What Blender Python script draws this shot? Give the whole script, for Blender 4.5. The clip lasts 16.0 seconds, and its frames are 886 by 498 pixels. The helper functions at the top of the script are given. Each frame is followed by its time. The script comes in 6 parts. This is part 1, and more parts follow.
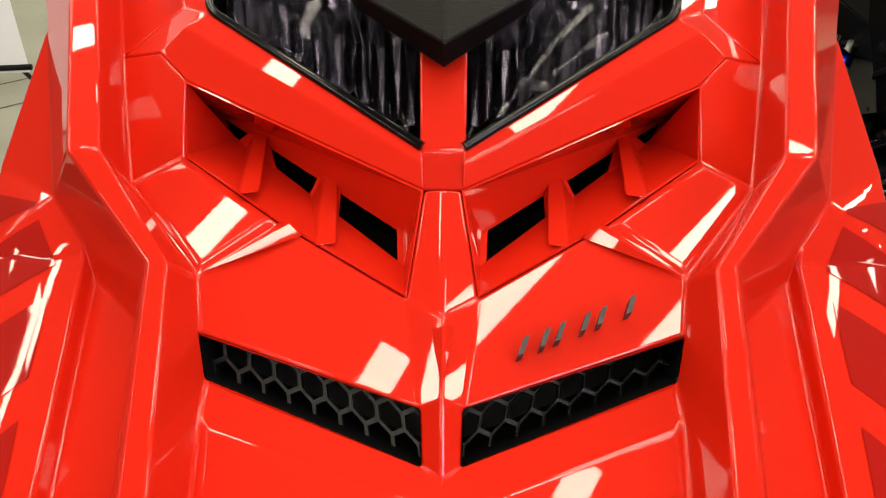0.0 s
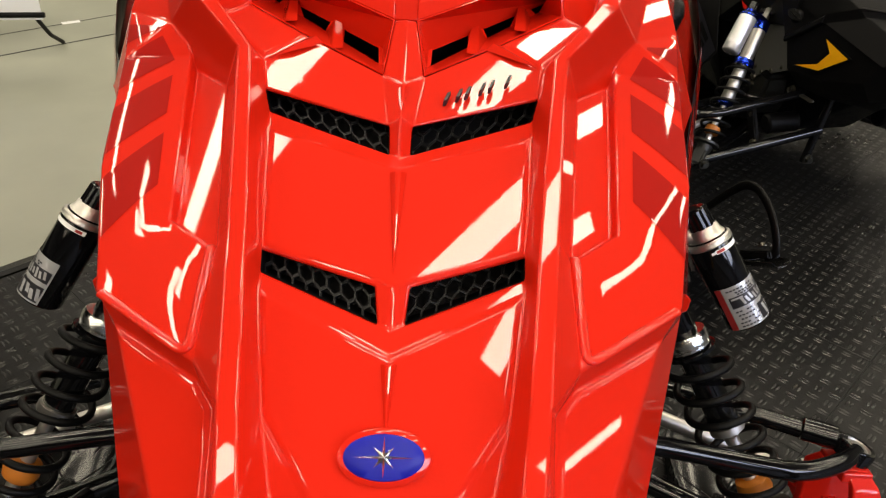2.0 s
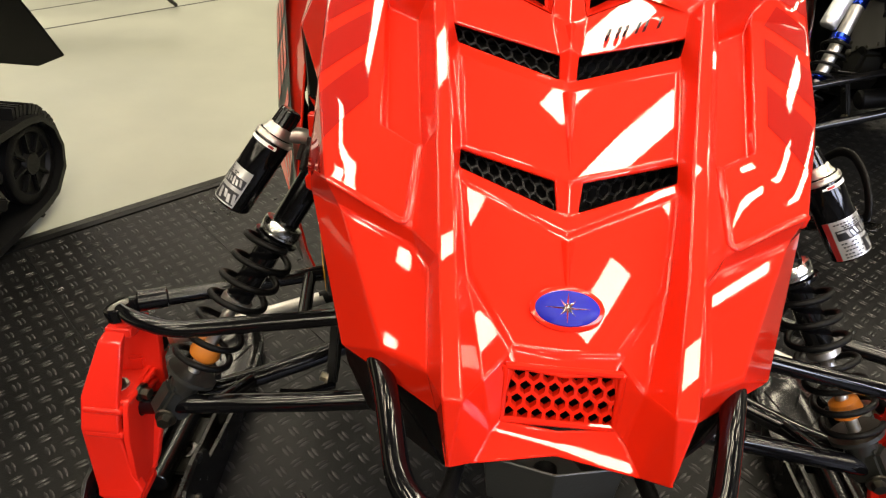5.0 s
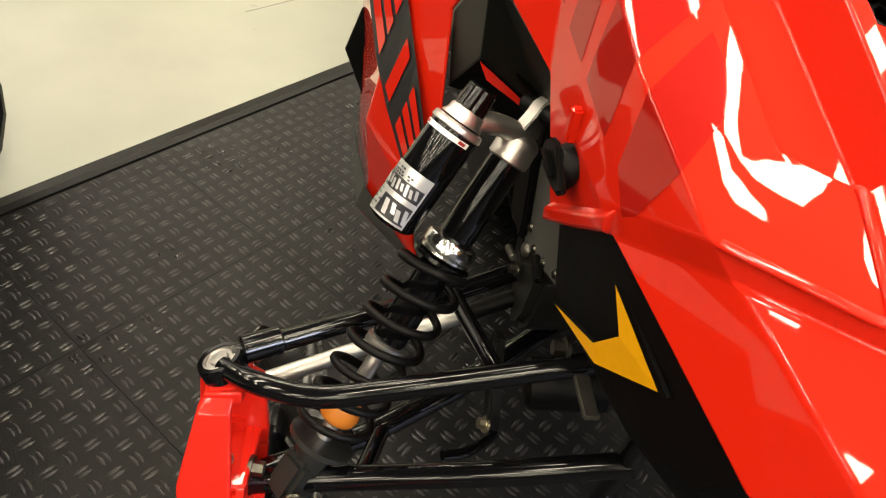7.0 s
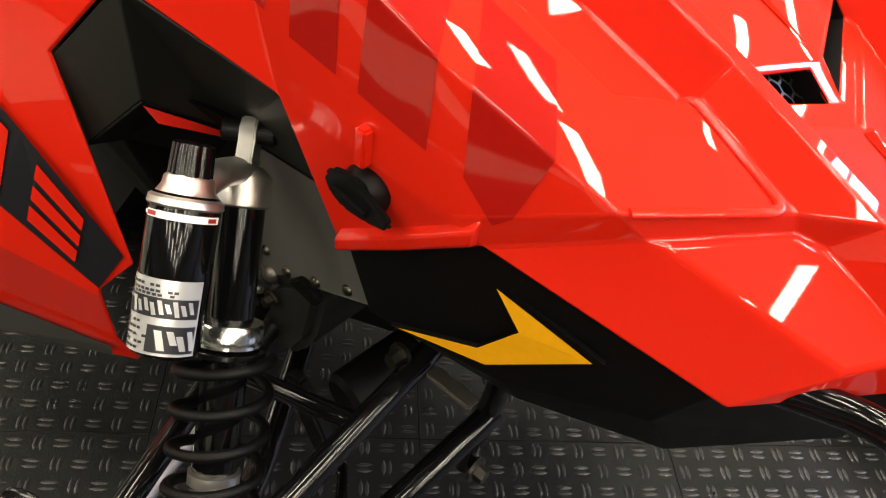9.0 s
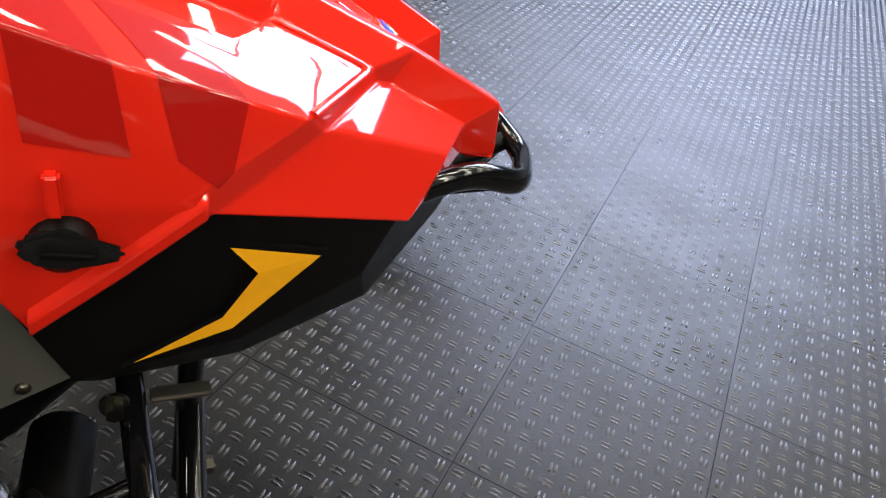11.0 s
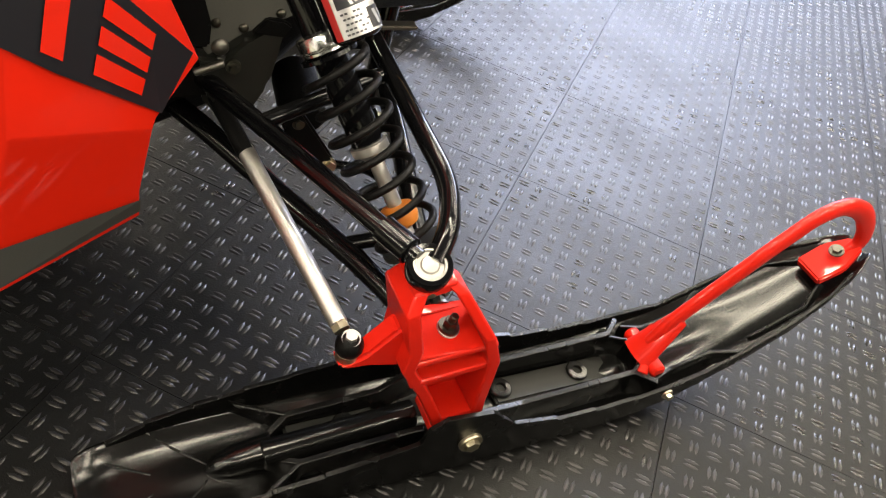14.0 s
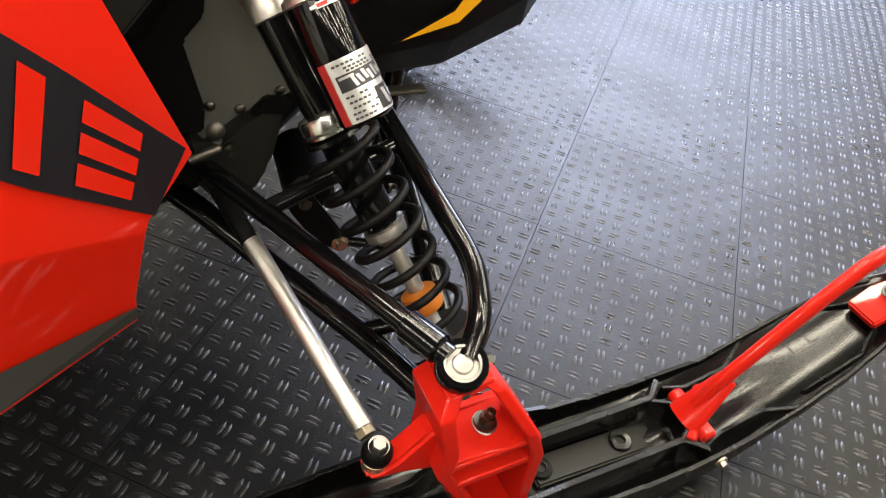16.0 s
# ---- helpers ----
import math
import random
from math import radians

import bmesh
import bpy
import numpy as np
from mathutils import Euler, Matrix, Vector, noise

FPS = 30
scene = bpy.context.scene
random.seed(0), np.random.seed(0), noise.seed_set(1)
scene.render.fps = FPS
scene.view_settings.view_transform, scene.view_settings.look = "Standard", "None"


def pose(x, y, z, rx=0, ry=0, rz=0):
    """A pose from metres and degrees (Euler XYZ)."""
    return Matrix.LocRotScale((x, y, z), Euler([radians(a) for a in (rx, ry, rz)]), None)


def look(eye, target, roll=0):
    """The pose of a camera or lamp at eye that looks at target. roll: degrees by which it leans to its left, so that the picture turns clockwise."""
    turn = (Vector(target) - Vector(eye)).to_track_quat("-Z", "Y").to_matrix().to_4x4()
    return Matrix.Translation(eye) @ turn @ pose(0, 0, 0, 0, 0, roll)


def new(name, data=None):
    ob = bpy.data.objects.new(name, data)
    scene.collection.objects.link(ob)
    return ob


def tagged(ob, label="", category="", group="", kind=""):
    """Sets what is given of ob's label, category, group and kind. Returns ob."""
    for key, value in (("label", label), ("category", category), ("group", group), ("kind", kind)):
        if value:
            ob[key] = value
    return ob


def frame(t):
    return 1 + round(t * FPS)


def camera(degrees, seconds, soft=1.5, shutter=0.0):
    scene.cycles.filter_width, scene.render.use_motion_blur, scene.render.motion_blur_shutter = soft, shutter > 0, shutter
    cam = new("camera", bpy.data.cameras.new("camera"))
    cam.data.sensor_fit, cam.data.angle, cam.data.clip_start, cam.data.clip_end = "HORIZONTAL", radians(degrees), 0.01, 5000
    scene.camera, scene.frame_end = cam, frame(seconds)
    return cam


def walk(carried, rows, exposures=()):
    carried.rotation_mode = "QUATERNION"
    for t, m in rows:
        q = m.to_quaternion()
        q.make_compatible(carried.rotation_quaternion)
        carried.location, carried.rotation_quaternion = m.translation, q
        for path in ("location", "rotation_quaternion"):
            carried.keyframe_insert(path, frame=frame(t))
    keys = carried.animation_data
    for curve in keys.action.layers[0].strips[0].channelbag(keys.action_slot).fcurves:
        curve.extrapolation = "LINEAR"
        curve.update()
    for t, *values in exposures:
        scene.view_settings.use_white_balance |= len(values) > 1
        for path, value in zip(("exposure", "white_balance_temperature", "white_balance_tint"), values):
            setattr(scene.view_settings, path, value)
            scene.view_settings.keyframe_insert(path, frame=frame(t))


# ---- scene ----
cam = camera(60.8, 16.0, soft=1.2)
PATH = [
    (0, (-0.002, -0.299, 1.013), (0.004, 0.549, 0.483), 0.7),
    (0.5, (-0.000, -0.315, 1.005), (0.000, 0.537, 0.480), 1.0),
    (1, (0.010, -0.385, 1.014), (0.009, 0.460, 0.480), 1.2),
    (1.5, (0.015, -0.521, 1.021), (0.029, 0.327, 0.491), 1.7),
    (2, (0.016, -0.634, 1.028), (0.052, 0.205, 0.485), 3.3),
    (2.5, (0.015, -0.720, 1.015), (0.051, 0.112, 0.461), 3.5),
    (3, (0.009, -0.781, 1.007), (0.026, 0.033, 0.425), 2.6),
    (3.5, (0.005, -0.817, 1.002), (0.002, -0.029, 0.386), 0.9),
    (4, (0.001, -0.825, 1.007), (-0.004, -0.028, 0.403), 0.2),
    (4.5, (-0.014, -0.826, 1.012), (-0.017, -0.020, 0.421), 0.8),
    (5, (-0.081, -0.782, 1.031), (-0.119, 0.041, 0.464), 3.2),
    (5.2, (-0.146, -0.735, 1.019), (-0.217, 0.089, 0.458), 2.6),
    (7.3, (-0.486, -0.494, 0.953), (-0.266, 0.231, 0.299), 11.7),
    (7.5, (-0.525, -0.508, 0.972), (-0.224, 0.214, 0.350), 12.4),
    (8, (-0.569, -0.492, 0.995), (-0.164, 0.203, 0.400), 10.7),
    (8.5, (-0.587, -0.355, 0.961), (-0.067, 0.214, 0.324), 10.2),
    (9, (-0.551, -0.283, 0.949), (0.039, 0.131, 0.256), 9.8),
    (9.5, (-0.518, -0.270, 0.938), (0.156, -0.059, 0.230), 11.3),
    (10, (-0.600, -0.207, 0.943), (0.145, -0.230, 0.277), 11.5),
    (10.2, (-0.623, -0.183, 0.949), (0.130, -0.292, 0.301), 11.7),
    (12.3, (-0.808, 0.165, 0.883), (-0.164, -0.371, 0.338), 15.6),
    (12.5, (-0.843, 0.185, 0.879), (-0.187, -0.316, 0.314), 15.3),
    (13, (-0.911, 0.210, 0.865), (-0.241, -0.190, 0.239), 14.1),
    (13.5, (-0.961, 0.257, 0.866), (-0.315, -0.141, 0.214), 14.8),
    (14, (-0.998, 0.300, 0.857), (-0.392, -0.126, 0.186), 17.6),
    (14.5, (-1.010, 0.325, 0.850), (-0.425, -0.112, 0.166), 19.9),
    (15, (-0.997, 0.335, 0.849), (-0.422, -0.115, 0.166), 20.9),
    (15.5, (-0.965, 0.325, 0.853), (-0.381, -0.130, 0.181), 19.8),
    (16, (-0.902, 0.276, 0.848), (-0.270, -0.146, 0.198), 12.9),
]
EXPOSURES = [(0, -0.82, 7000, 10), (1.5, -0.92, 7050, 10), (2.5, -0.72, 7200, 10), (3, -0.54, 7300, 10), (5, -0.25, 7300, 10), (8, 0.17, 7100, 10), (9, 0.10, 6900, 10), (10, 0.04, 6450, 10), (12.5, -0.05, 6550, 10), (14, 0.42, 6950, 10), (15, 0.44, 6950, 10), (16, 0.28, 6800, 10)]
walk(cam, [(t, look(eye, target, roll)) for t, eye, target, roll in PATH], EXPOSURES)

# ---- world and light ----
world = bpy.data.worlds.new("hall_air")
scene.world = world
world.use_nodes = True
world.node_tree.nodes["Background"].inputs[0].default_value = (1.0, 0.95, 0.88, 1)
world.node_tree.nodes["Background"].inputs[1].default_value = 0.006
scene.view_settings.exposure = 0.0
PANEL_LIGHT = 44.0      # ceiling fixtures
WINDOW_LIGHT = 25.0      # daylight at the far end of the hall


# ---- materials ----
def material(name, color, rough=0.5, metal=0.0, coat=0.0, vary=0.0, scale=20.0, bump=0.0, bump_scale=60.0, spec=0.5, rough_vary=0.0):
    """A Principled material with a mottled tint at two scales and fine relief."""
    m = bpy.data.materials.new(name)
    m.use_nodes = True
    nt = m.node_tree
    p = nt.nodes["Principled BSDF"]
    p.inputs["Base Color"].default_value = (*color, 1)
    p.inputs["Roughness"].default_value = rough
    p.inputs["Metallic"].default_value = metal
    p.inputs["Specular IOR Level"].default_value = spec
    if coat:
        p.inputs["Coat Weight"].default_value = coat
        p.inputs["Coat Roughness"].default_value = 0.03
    co = nt.nodes.new("ShaderNodeTexCoord")
    if vary or rough_vary:
        big = nt.nodes.new("ShaderNodeTexNoise")
        big.inputs["Scale"].default_value = scale
        big.inputs["Detail"].default_value = 6
        nt.links.new(co.outputs["Object"], big.inputs["Vector"])
        if vary:
            mix = nt.nodes.new("ShaderNodeMix")
            mix.data_type = "RGBA"
            mix.inputs[6].default_value = (*[c * (1 - vary) for c in color], 1)
            mix.inputs[7].default_value = (*[min(1, c * (1 + vary)) for c in color], 1)
            nt.links.new(big.outputs["Fac"], mix.inputs[0])
            nt.links.new(mix.outputs[2], p.inputs["Base Color"])
        if rough_vary:
            r = nt.nodes.new("ShaderNodeMapRange")
            r.inputs[3].default_value, r.inputs[4].default_value = max(0.02, rough - rough_vary), rough + rough_vary
            nt.links.new(big.outputs["Fac"], r.inputs[0])
            nt.links.new(r.outputs[0], p.inputs["Roughness"])
    if bump:
        fine = nt.nodes.new("ShaderNodeTexNoise")
        fine.inputs["Scale"].default_value = bump_scale
        fine.inputs["Detail"].default_value = 3
        nt.links.new(co.outputs["Object"], fine.inputs["Vector"])
        b = nt.nodes.new("ShaderNodeBump")
        b.inputs["Strength"].default_value = bump
        b.inputs["Distance"].default_value = 0.002
        nt.links.new(fine.outputs["Fac"], b.inputs["Height"])
        nt.links.new(b.outputs["Normal"], p.inputs["Normal"])
    return m


def emitter(name, color, strength):
    m = bpy.data.materials.new(name)
    m.use_nodes = True
    nt = m.node_tree
    nt.nodes.remove(nt.nodes["Principled BSDF"])
    e = nt.nodes.new("ShaderNodeEmission")
    e.inputs[0].default_value, e.inputs[1].default_value = (*color, 1), strength
    nt.links.new(e.outputs[0], nt.nodes["Material Output"].inputs[0])
    return m


RED = material("glossy_red_plastic", (0.60, 0.0150, 0.0055), 0.5, coat=1.0, vary=0.03, scale=6, bump=0.032, bump_scale=420, spec=0.05)
RED.node_tree.nodes["Principled BSDF"].inputs["Coat Roughness"].default_value = 0.022
RED.node_tree.nodes["Principled BSDF"].inputs["Coat IOR"].default_value = 1.44
RED_PART = material("red_painted_casting", (0.58, 0.014, 0.007), 0.45, coat=0.6, vary=0.05, scale=25, bump=0.08, bump_scale=300, spec=0.1)
STRIPE = material("dark_red_decal", (0.33, 0.006, 0.0035), 0.5, coat=0.9, vary=0.04, scale=10, spec=0.05)
STRIPE.node_tree.nodes["Principled BSDF"].inputs["Coat Roughness"].default_value = 0.04
BLACK = material("black_moulded_plastic", (0.0022, 0.0022, 0.0024), 0.45, spec=0.16, vary=0.25, scale=40, bump=0.25, bump_scale=900, rough_vary=0.1)
GLOSS = material("black_powder_coat", (0.0025, 0.0025, 0.003), 0.10, spec=0.42)
SKI = material("black_ski_plastic", (0.0028, 0.0028, 0.0028), 0.17, vary=0.15, scale=6, spec=0.5)
# near-black that paints in the shade inside openings and recesses
CAVITY_SHADE = material("recess_shade_black", (0.0015, 0.0015, 0.002), 0.6, vary=0.2, spec=0.15)
PLATE = material("grey_painted_plate", (0.027, 0.028, 0.026), 0.45, vary=0.15, scale=15, bump=0.1, bump_scale=300)
FRAME_PLATE = material("grey_frame_plate", (0.085, 0.085, 0.078), 0.42, vary=0.2, scale=12, bump=0.1, bump_scale=300, rough_vary=0.1)
CASE = material("dark_gear_case", (0.011, 0.0115, 0.010), 0.42, vary=0.2, scale=25, bump=0.1, bump_scale=400)
SKI_RIB = material("black_ski_rib_plastic", (0.0026, 0.0026, 0.0026), 0.26, vary=0.2, scale=18, spec=0.30, rough_vary=0.08, bump=0.05, bump_scale=300)
RED_INK = material("red_label_ink", (0.42, 0.03, 0.03), 0.3, metal=0.3, vary=0.1, scale=150)
LINER = material("dark_grey_liner_plastic", (0.007, 0.0073, 0.0062), 0.5, spec=0.30, vary=0.2, scale=20, bump=0.1, bump_scale=500)
STEEL = material("bright_steel", (0.72, 0.72, 0.70), 0.20, metal=1, vary=0.1, scale=60, rough_vary=0.08)
ALU = material("machined_aluminium", (0.60, 0.58, 0.55), 0.40, metal=1, vary=0.12, scale=90, rough_vary=0.1)
CAST = material("cast_aluminium", (0.40, 0.39, 0.37), 0.42, metal=1, vary=0.15, scale=90)
ZINC = material("yellow_zinc_bolt", (0.48, 0.43, 0.32), 0.35, metal=1, vary=0.2, scale=80)
ORANGE = material("amber_urethane", (0.55, 0.17, 0.02), 0.4, vary=0.15, scale=60)
YELLOW = material("amber_yellow_decal", (0.78, 0.36, 0.006), 0.4, vary=0.08, scale=120)
BLUE = material("blue_enamel", (0.006, 0.010, 0.28), 0.40, spec=0.25, vary=0.1, scale=100)
BLUE_METAL = material("blue_anodised_metal", (0.02, 0.06, 0.5), 0.25, metal=1, vary=0.1)
LABEL = material("silver_foil_label", (0.62, 0.62, 0.63), 0.25, metal=0.6, vary=0.06, scale=150)
INK = material("black_ink", (0.008, 0.008, 0.012), 0.4)
LIME = material("lime_painted_metal", (0.42, 0.72, 0.02), 0.3, coat=0.2, vary=0.05)
RUBBER = material("black_tread_rubber", (0.0055, 0.0055, 0.0055), 0.36, vary=0.4, scale=4, bump=0.25, bump_scale=400, rough_vary=0.16, spec=0.18)
GRIP = material("worn_tread_rubber", (0.008, 0.008, 0.008), 0.30, vary=0.35, scale=5, bump=0.2, bump_scale=500, rough_vary=0.14, spec=0.45)
DARK_BOLT = material("dark_zinc_bolt", (0.10, 0.095, 0.08), 0.35, metal=1, vary=0.2, scale=80)
PALE_BOLT = material("dull_zinc_fastener", (0.20, 0.19, 0.17), 0.45, metal=1, vary=0.2, scale=80)
CRACK = material("dirt_in_a_crack", (0.13, 0.125, 0.10), 0.8, vary=0.3, scale=30)
WHITE = material("white_banner_cloth", (0.8, 0.8, 0.8), 0.6, vary=0.03, scale=8)
WALL = material("painted_hall_wall", (0.09, 0.09, 0.088), 0.7, vary=0.06, scale=3, bump=0.1)
CEIL = material("dark_ceiling_board", (0.05, 0.05, 0.05), 0.8, vary=0.1, scale=2)
CONCRETE = material("polished_pale_concrete", (0.325, 0.335, 0.275), 0.36, vary=0.34, scale=2.2, bump=0.06, bump_scale=60, rough_vary=0.08)
def flecked(m, scale, low, high, dark):
    """Sparse dark flecks and scuffs over a material's own colour."""
    nt = m.node_tree
    p = nt.nodes["Principled BSDF"]
    old = p.inputs["Base Color"].links[0].from_socket
    co = nt.nodes.new("ShaderNodeTexCoord")
    stretch = nt.nodes.new("ShaderNodeMapping")
    stretch.inputs["Scale"].default_value = (1.0, 2.6, 1.0)
    stretch.inputs["Rotation"].default_value = (0, 0, 0.6)
    nt.links.new(co.outputs["Object"], stretch.inputs["Vector"])
    noise = nt.nodes.new("ShaderNodeTexNoise")
    noise.inputs["Scale"].default_value, noise.inputs["Detail"].default_value, noise.inputs["Roughness"].default_value = scale, 8, 0.62
    nt.links.new(stretch.outputs["Vector"], noise.inputs["Vector"])
    edge = nt.nodes.new("ShaderNodeMapRange")
    edge.inputs[1].default_value, edge.inputs[2].default_value = low, high
    nt.links.new(noise.outputs["Fac"], edge.inputs[0])
    mix = nt.nodes.new("ShaderNodeMix")
    mix.data_type = "RGBA"
    mix.inputs[7].default_value = (*dark, 1)
    nt.links.new(edge.outputs[0], mix.inputs[0])
    nt.links.new(old, mix.inputs[6])
    nt.links.new(mix.outputs[2], p.inputs["Base Color"])


flecked(CONCRETE, 9.0, 0.70, 0.78, (0.10, 0.09, 0.065))
flecked(RUBBER, 2.2, 0.60, 0.85, (0.016, 0.015, 0.0135))
flecked(GRIP, 2.2, 0.60, 0.85, (0.020, 0.019, 0.017))
PANEL_GLOW = emitter("light_panel_glow", (1.0, 0.93, 0.78), PANEL_LIGHT)
WINDOW_GLOW = emitter("daylight_window_glow", (0.56, 0.67, 1.0), WINDOW_LIGHT)

SCREEN = material("dark_screen_plastic", (0.003, 0.003, 0.0037), 0.38, vary=0.2, spec=0.30)
MIRROR = material("dark_chrome_reflector", (0.17, 0.165, 0.19), 0.16, metal=1, vary=0.3, scale=60)
LENS = material("smoked_lamp_glass", (0.50, 0.49, 0.54), 0.03, spec=0.06)
LENS.node_tree.nodes["Principled BSDF"].inputs["Transmission Weight"].default_value = 1.0
LENS.node_tree.nodes["Principled BSDF"].inputs["IOR"].default_value = 1.12


# ---- builders ----
def mesh_from(name, verts, faces, mat, parent=None, bevel=0.0, label="", solid=0.0, smooth=True, segments=2):
    me = bpy.data.meshes.new(name)
    me.from_pydata([tuple(v) for v in verts], [], faces)
    bm = bmesh.new()
    bm.from_mesh(me)
    bmesh.ops.recalc_face_normals(bm, faces=bm.faces)
    bm.to_mesh(me)
    bm.free()
    me.materials.append(mat)
    ob = new(name, me)
    if parent:
        ob.parent = parent
    if solid:
        mod = ob.modifiers.new("thickness", "SOLIDIFY")
        mod.thickness, mod.offset = solid, -1
    if bevel:
        mod = ob.modifiers.new("rounding", "BEVEL")
        mod.width, mod.segments, mod.limit_method, mod.angle_limit = bevel, segments, "ANGLE", radians(14)
        mod.harden_normals = True
    if smooth:
        for p in me.polygons:
            p.use_smooth = True
        mod = ob.modifiers.new("flat_faces", "WEIGHTED_NORMAL")
        mod.keep_sharp = True
    if label:
        ob["label"] = label
    return ob


def from_bm(name, bm, mat, parent=None, label="", smooth=True, angle=40):
    me = bpy.data.meshes.new(name)
    bmesh.ops.recalc_face_normals(bm, faces=bm.faces)
    if smooth:
        for fc in bm.faces:
            fc.smooth = True
        for e in bm.edges:
            if len(e.link_faces) == 2 and e.calc_face_angle(0) > radians(angle):
                e.smooth = False
    bm.to_mesh(me)
    bm.free()
    me.materials.append(mat)
    ob = new(name, me)
    if parent:
        ob.parent = parent
    if label:
        ob["label"] = label
    return ob


def frame_along(a, b):
    """A pose at a with its z along a to b."""
    d = (Vector(b) - Vector(a)).normalized()
    q = d.to_track_quat("Z", "Y").to_matrix().to_4x4()
    return Matrix.Translation(Vector(a)) @ q


def lathe(name, a, b, profile, mat, parent=None, seg=24, label=""):
    """A turned part on the axis a to b; profile: (distance along in metres, radius)."""
    m = frame_along(a, b)
    bm = bmesh.new()
    rings = []
    for d, r in profile:
        rings.append([bm.verts.new(m @ Vector((r * math.cos(2 * math.pi * k / seg), r * math.sin(2 * math.pi * k / seg), d))) for k in range(seg)])
    for r0, r1 in zip(rings, rings[1:]):
        for k in range(seg):
            bm.faces.new((r0[k], r0[(k + 1) % seg], r1[(k + 1) % seg], r1[k]))
    bm.faces.new(rings[0][::-1])
    bm.faces.new(rings[-1])
    return from_bm(name, bm, mat, parent, label)


def rod(name, a, b, r, mat, parent=None, seg=16, chamfer=0.0015, label=""):
    n = (Vector(b) - Vector(a)).length
    c = min(chamfer, r * 0.4)
    return lathe(name, a, b, [(0, r - c), (c, r), (n - c, r), (n, r - c)], mat, parent, seg, label)


def rounded(points, radius, steps=6):
    """The points with every inner corner rounded off."""
    pts = [Vector(p) for p in points]
    out = [pts[0]]
    for p0, p1, p2 in zip(pts, pts[1:], pts[2:]):
        d0, d1 = (p0 - p1), (p2 - p1)
        cut = min(radius, d0.length * 0.48, d1.length * 0.48)
        a, b = p1 + d0.normalized() * cut, p1 + d1.normalized() * cut
        for k in range(steps + 1):
            s = k / steps
            out.append(a * (1 - s) ** 2 + p1 * (2 * s * (1 - s)) + b * s * s)
    out.append(pts[-1])
    return out


def tube(name, points, r, mat, parent=None, radius=0.03, seg=14, flat=1.0, side=(0, 0, 1), label="", closed=False):
    """A bent tube through the points; flat squeezes its section across side."""
    path = rounded(points, radius) if not closed else [Vector(p) for p in points]
    bm = bmesh.new()
    rings = []
    n = len(path)
    ref = Vector(side)
    for i, p in enumerate(path):
        d = (path[min(i + 1, n - 1)] - path[max(i - 1, 0)]).normalized()
        u = d.cross(ref)
        if u.length < 1e-4:
            u = d.orthogonal()
        u.normalize()
        v = u.cross(d).normalized()
        rings.append([bm.verts.new(p + u * (r * math.cos(2 * math.pi * k / seg)) + v * (r * flat * math.sin(2 * math.pi * k / seg))) for k in range(seg)])
    for r0, r1 in zip(rings, rings[1:]):
        for k in range(seg):
            bm.faces.new((r0[k], r0[(k + 1) % seg], r1[(k + 1) % seg], r1[k]))
    bm.faces.new(rings[0][::-1])
    bm.faces.new(rings[-1])
    return from_bm(name, bm, mat, parent, label, angle=60)


def block(name, size, m, mat, parent=None, bevel=0.002, label=""):
    """A box of the given size, centred, its edges bevelled."""
    bm = bmesh.new()
    bmesh.ops.create_cube(bm, size=1, matrix=m @ Matrix.Diagonal((*size, 1)))
    if bevel:
        bmesh.ops.bevel(bm, geom=bm.edges[:], offset=bevel, segments=2, affect="EDGES")
    return from_bm(name, bm, mat, parent, label, angle=50)


def prism(name, outline, m, depth, mat, parent=None, bevel=0.0015, label=""):
    """A plate: the outline (x, y) drawn out by depth along z, in the pose m."""
    bm = bmesh.new()
    lo = [bm.verts.new(m @ Vector((x, y, 0))) for x, y in outline]
    hi = [bm.verts.new(m @ Vector((x, y, depth))) for x, y in outline]
    n = len(outline)
    bm.faces.new(lo[::-1])
    bm.faces.new(hi)
    for k in range(n):
        bm.faces.new((lo[k], lo[(k + 1) % n], hi[(k + 1) % n], hi[k]))
    bmesh.ops.recalc_face_normals(bm, faces=bm.faces)
    if bevel:
        bmesh.ops.bevel(bm, geom=bm.edges[:], offset=bevel, segments=2, affect="EDGES")
    return from_bm(name, bm, mat, parent, label, angle=35)


def hex_bolt(name, at, axis, r, h, mat, parent):
    """A hexagon head on a washer."""
    at, axis = Vector(at), Vector(axis).normalized()
    m = frame_along(at, at + axis)
    bm = bmesh.new()
    bmesh.ops.create_cone(bm, cap_ends=True, segments=20, radius1=r * 1.5, radius2=r * 1.45, depth=h * 0.3, matrix=m @ Matrix.Translation((0, 0, h * 0.15)))
    bmesh.ops.create_cone(bm, cap_ends=True, segments=6, radius1=r, radius2=r * 0.93, depth=h, matrix=m @ Matrix.Translation((0, 0, h * 0.6)))
    return from_bm(name, bm, mat, parent, angle=25)


def empty(name, m=Matrix()):
    ob = new(name)
    ob.matrix_world = m
    return ob


def both_sides(verts, faces):
    """Names of the -x half to vertices and faces of the whole, shared on the centre line."""
    names = list(verts)
    out, index = [], {}
    for s in (1, -1):
        for n in names:
            x, y, z = verts[n]
            if x == 0 and s == -1:
                index[n, s] = index[n, 1]
                continue
            index[n, s] = len(out)
            out.append((x * s, y, z))
    polys = [[index[n, 1] for n in fc] for fc in faces] + [[index[n, -1] for n in fc][::-1] for fc in faces]
    return out, polys
LIGHT_Z = 3.73
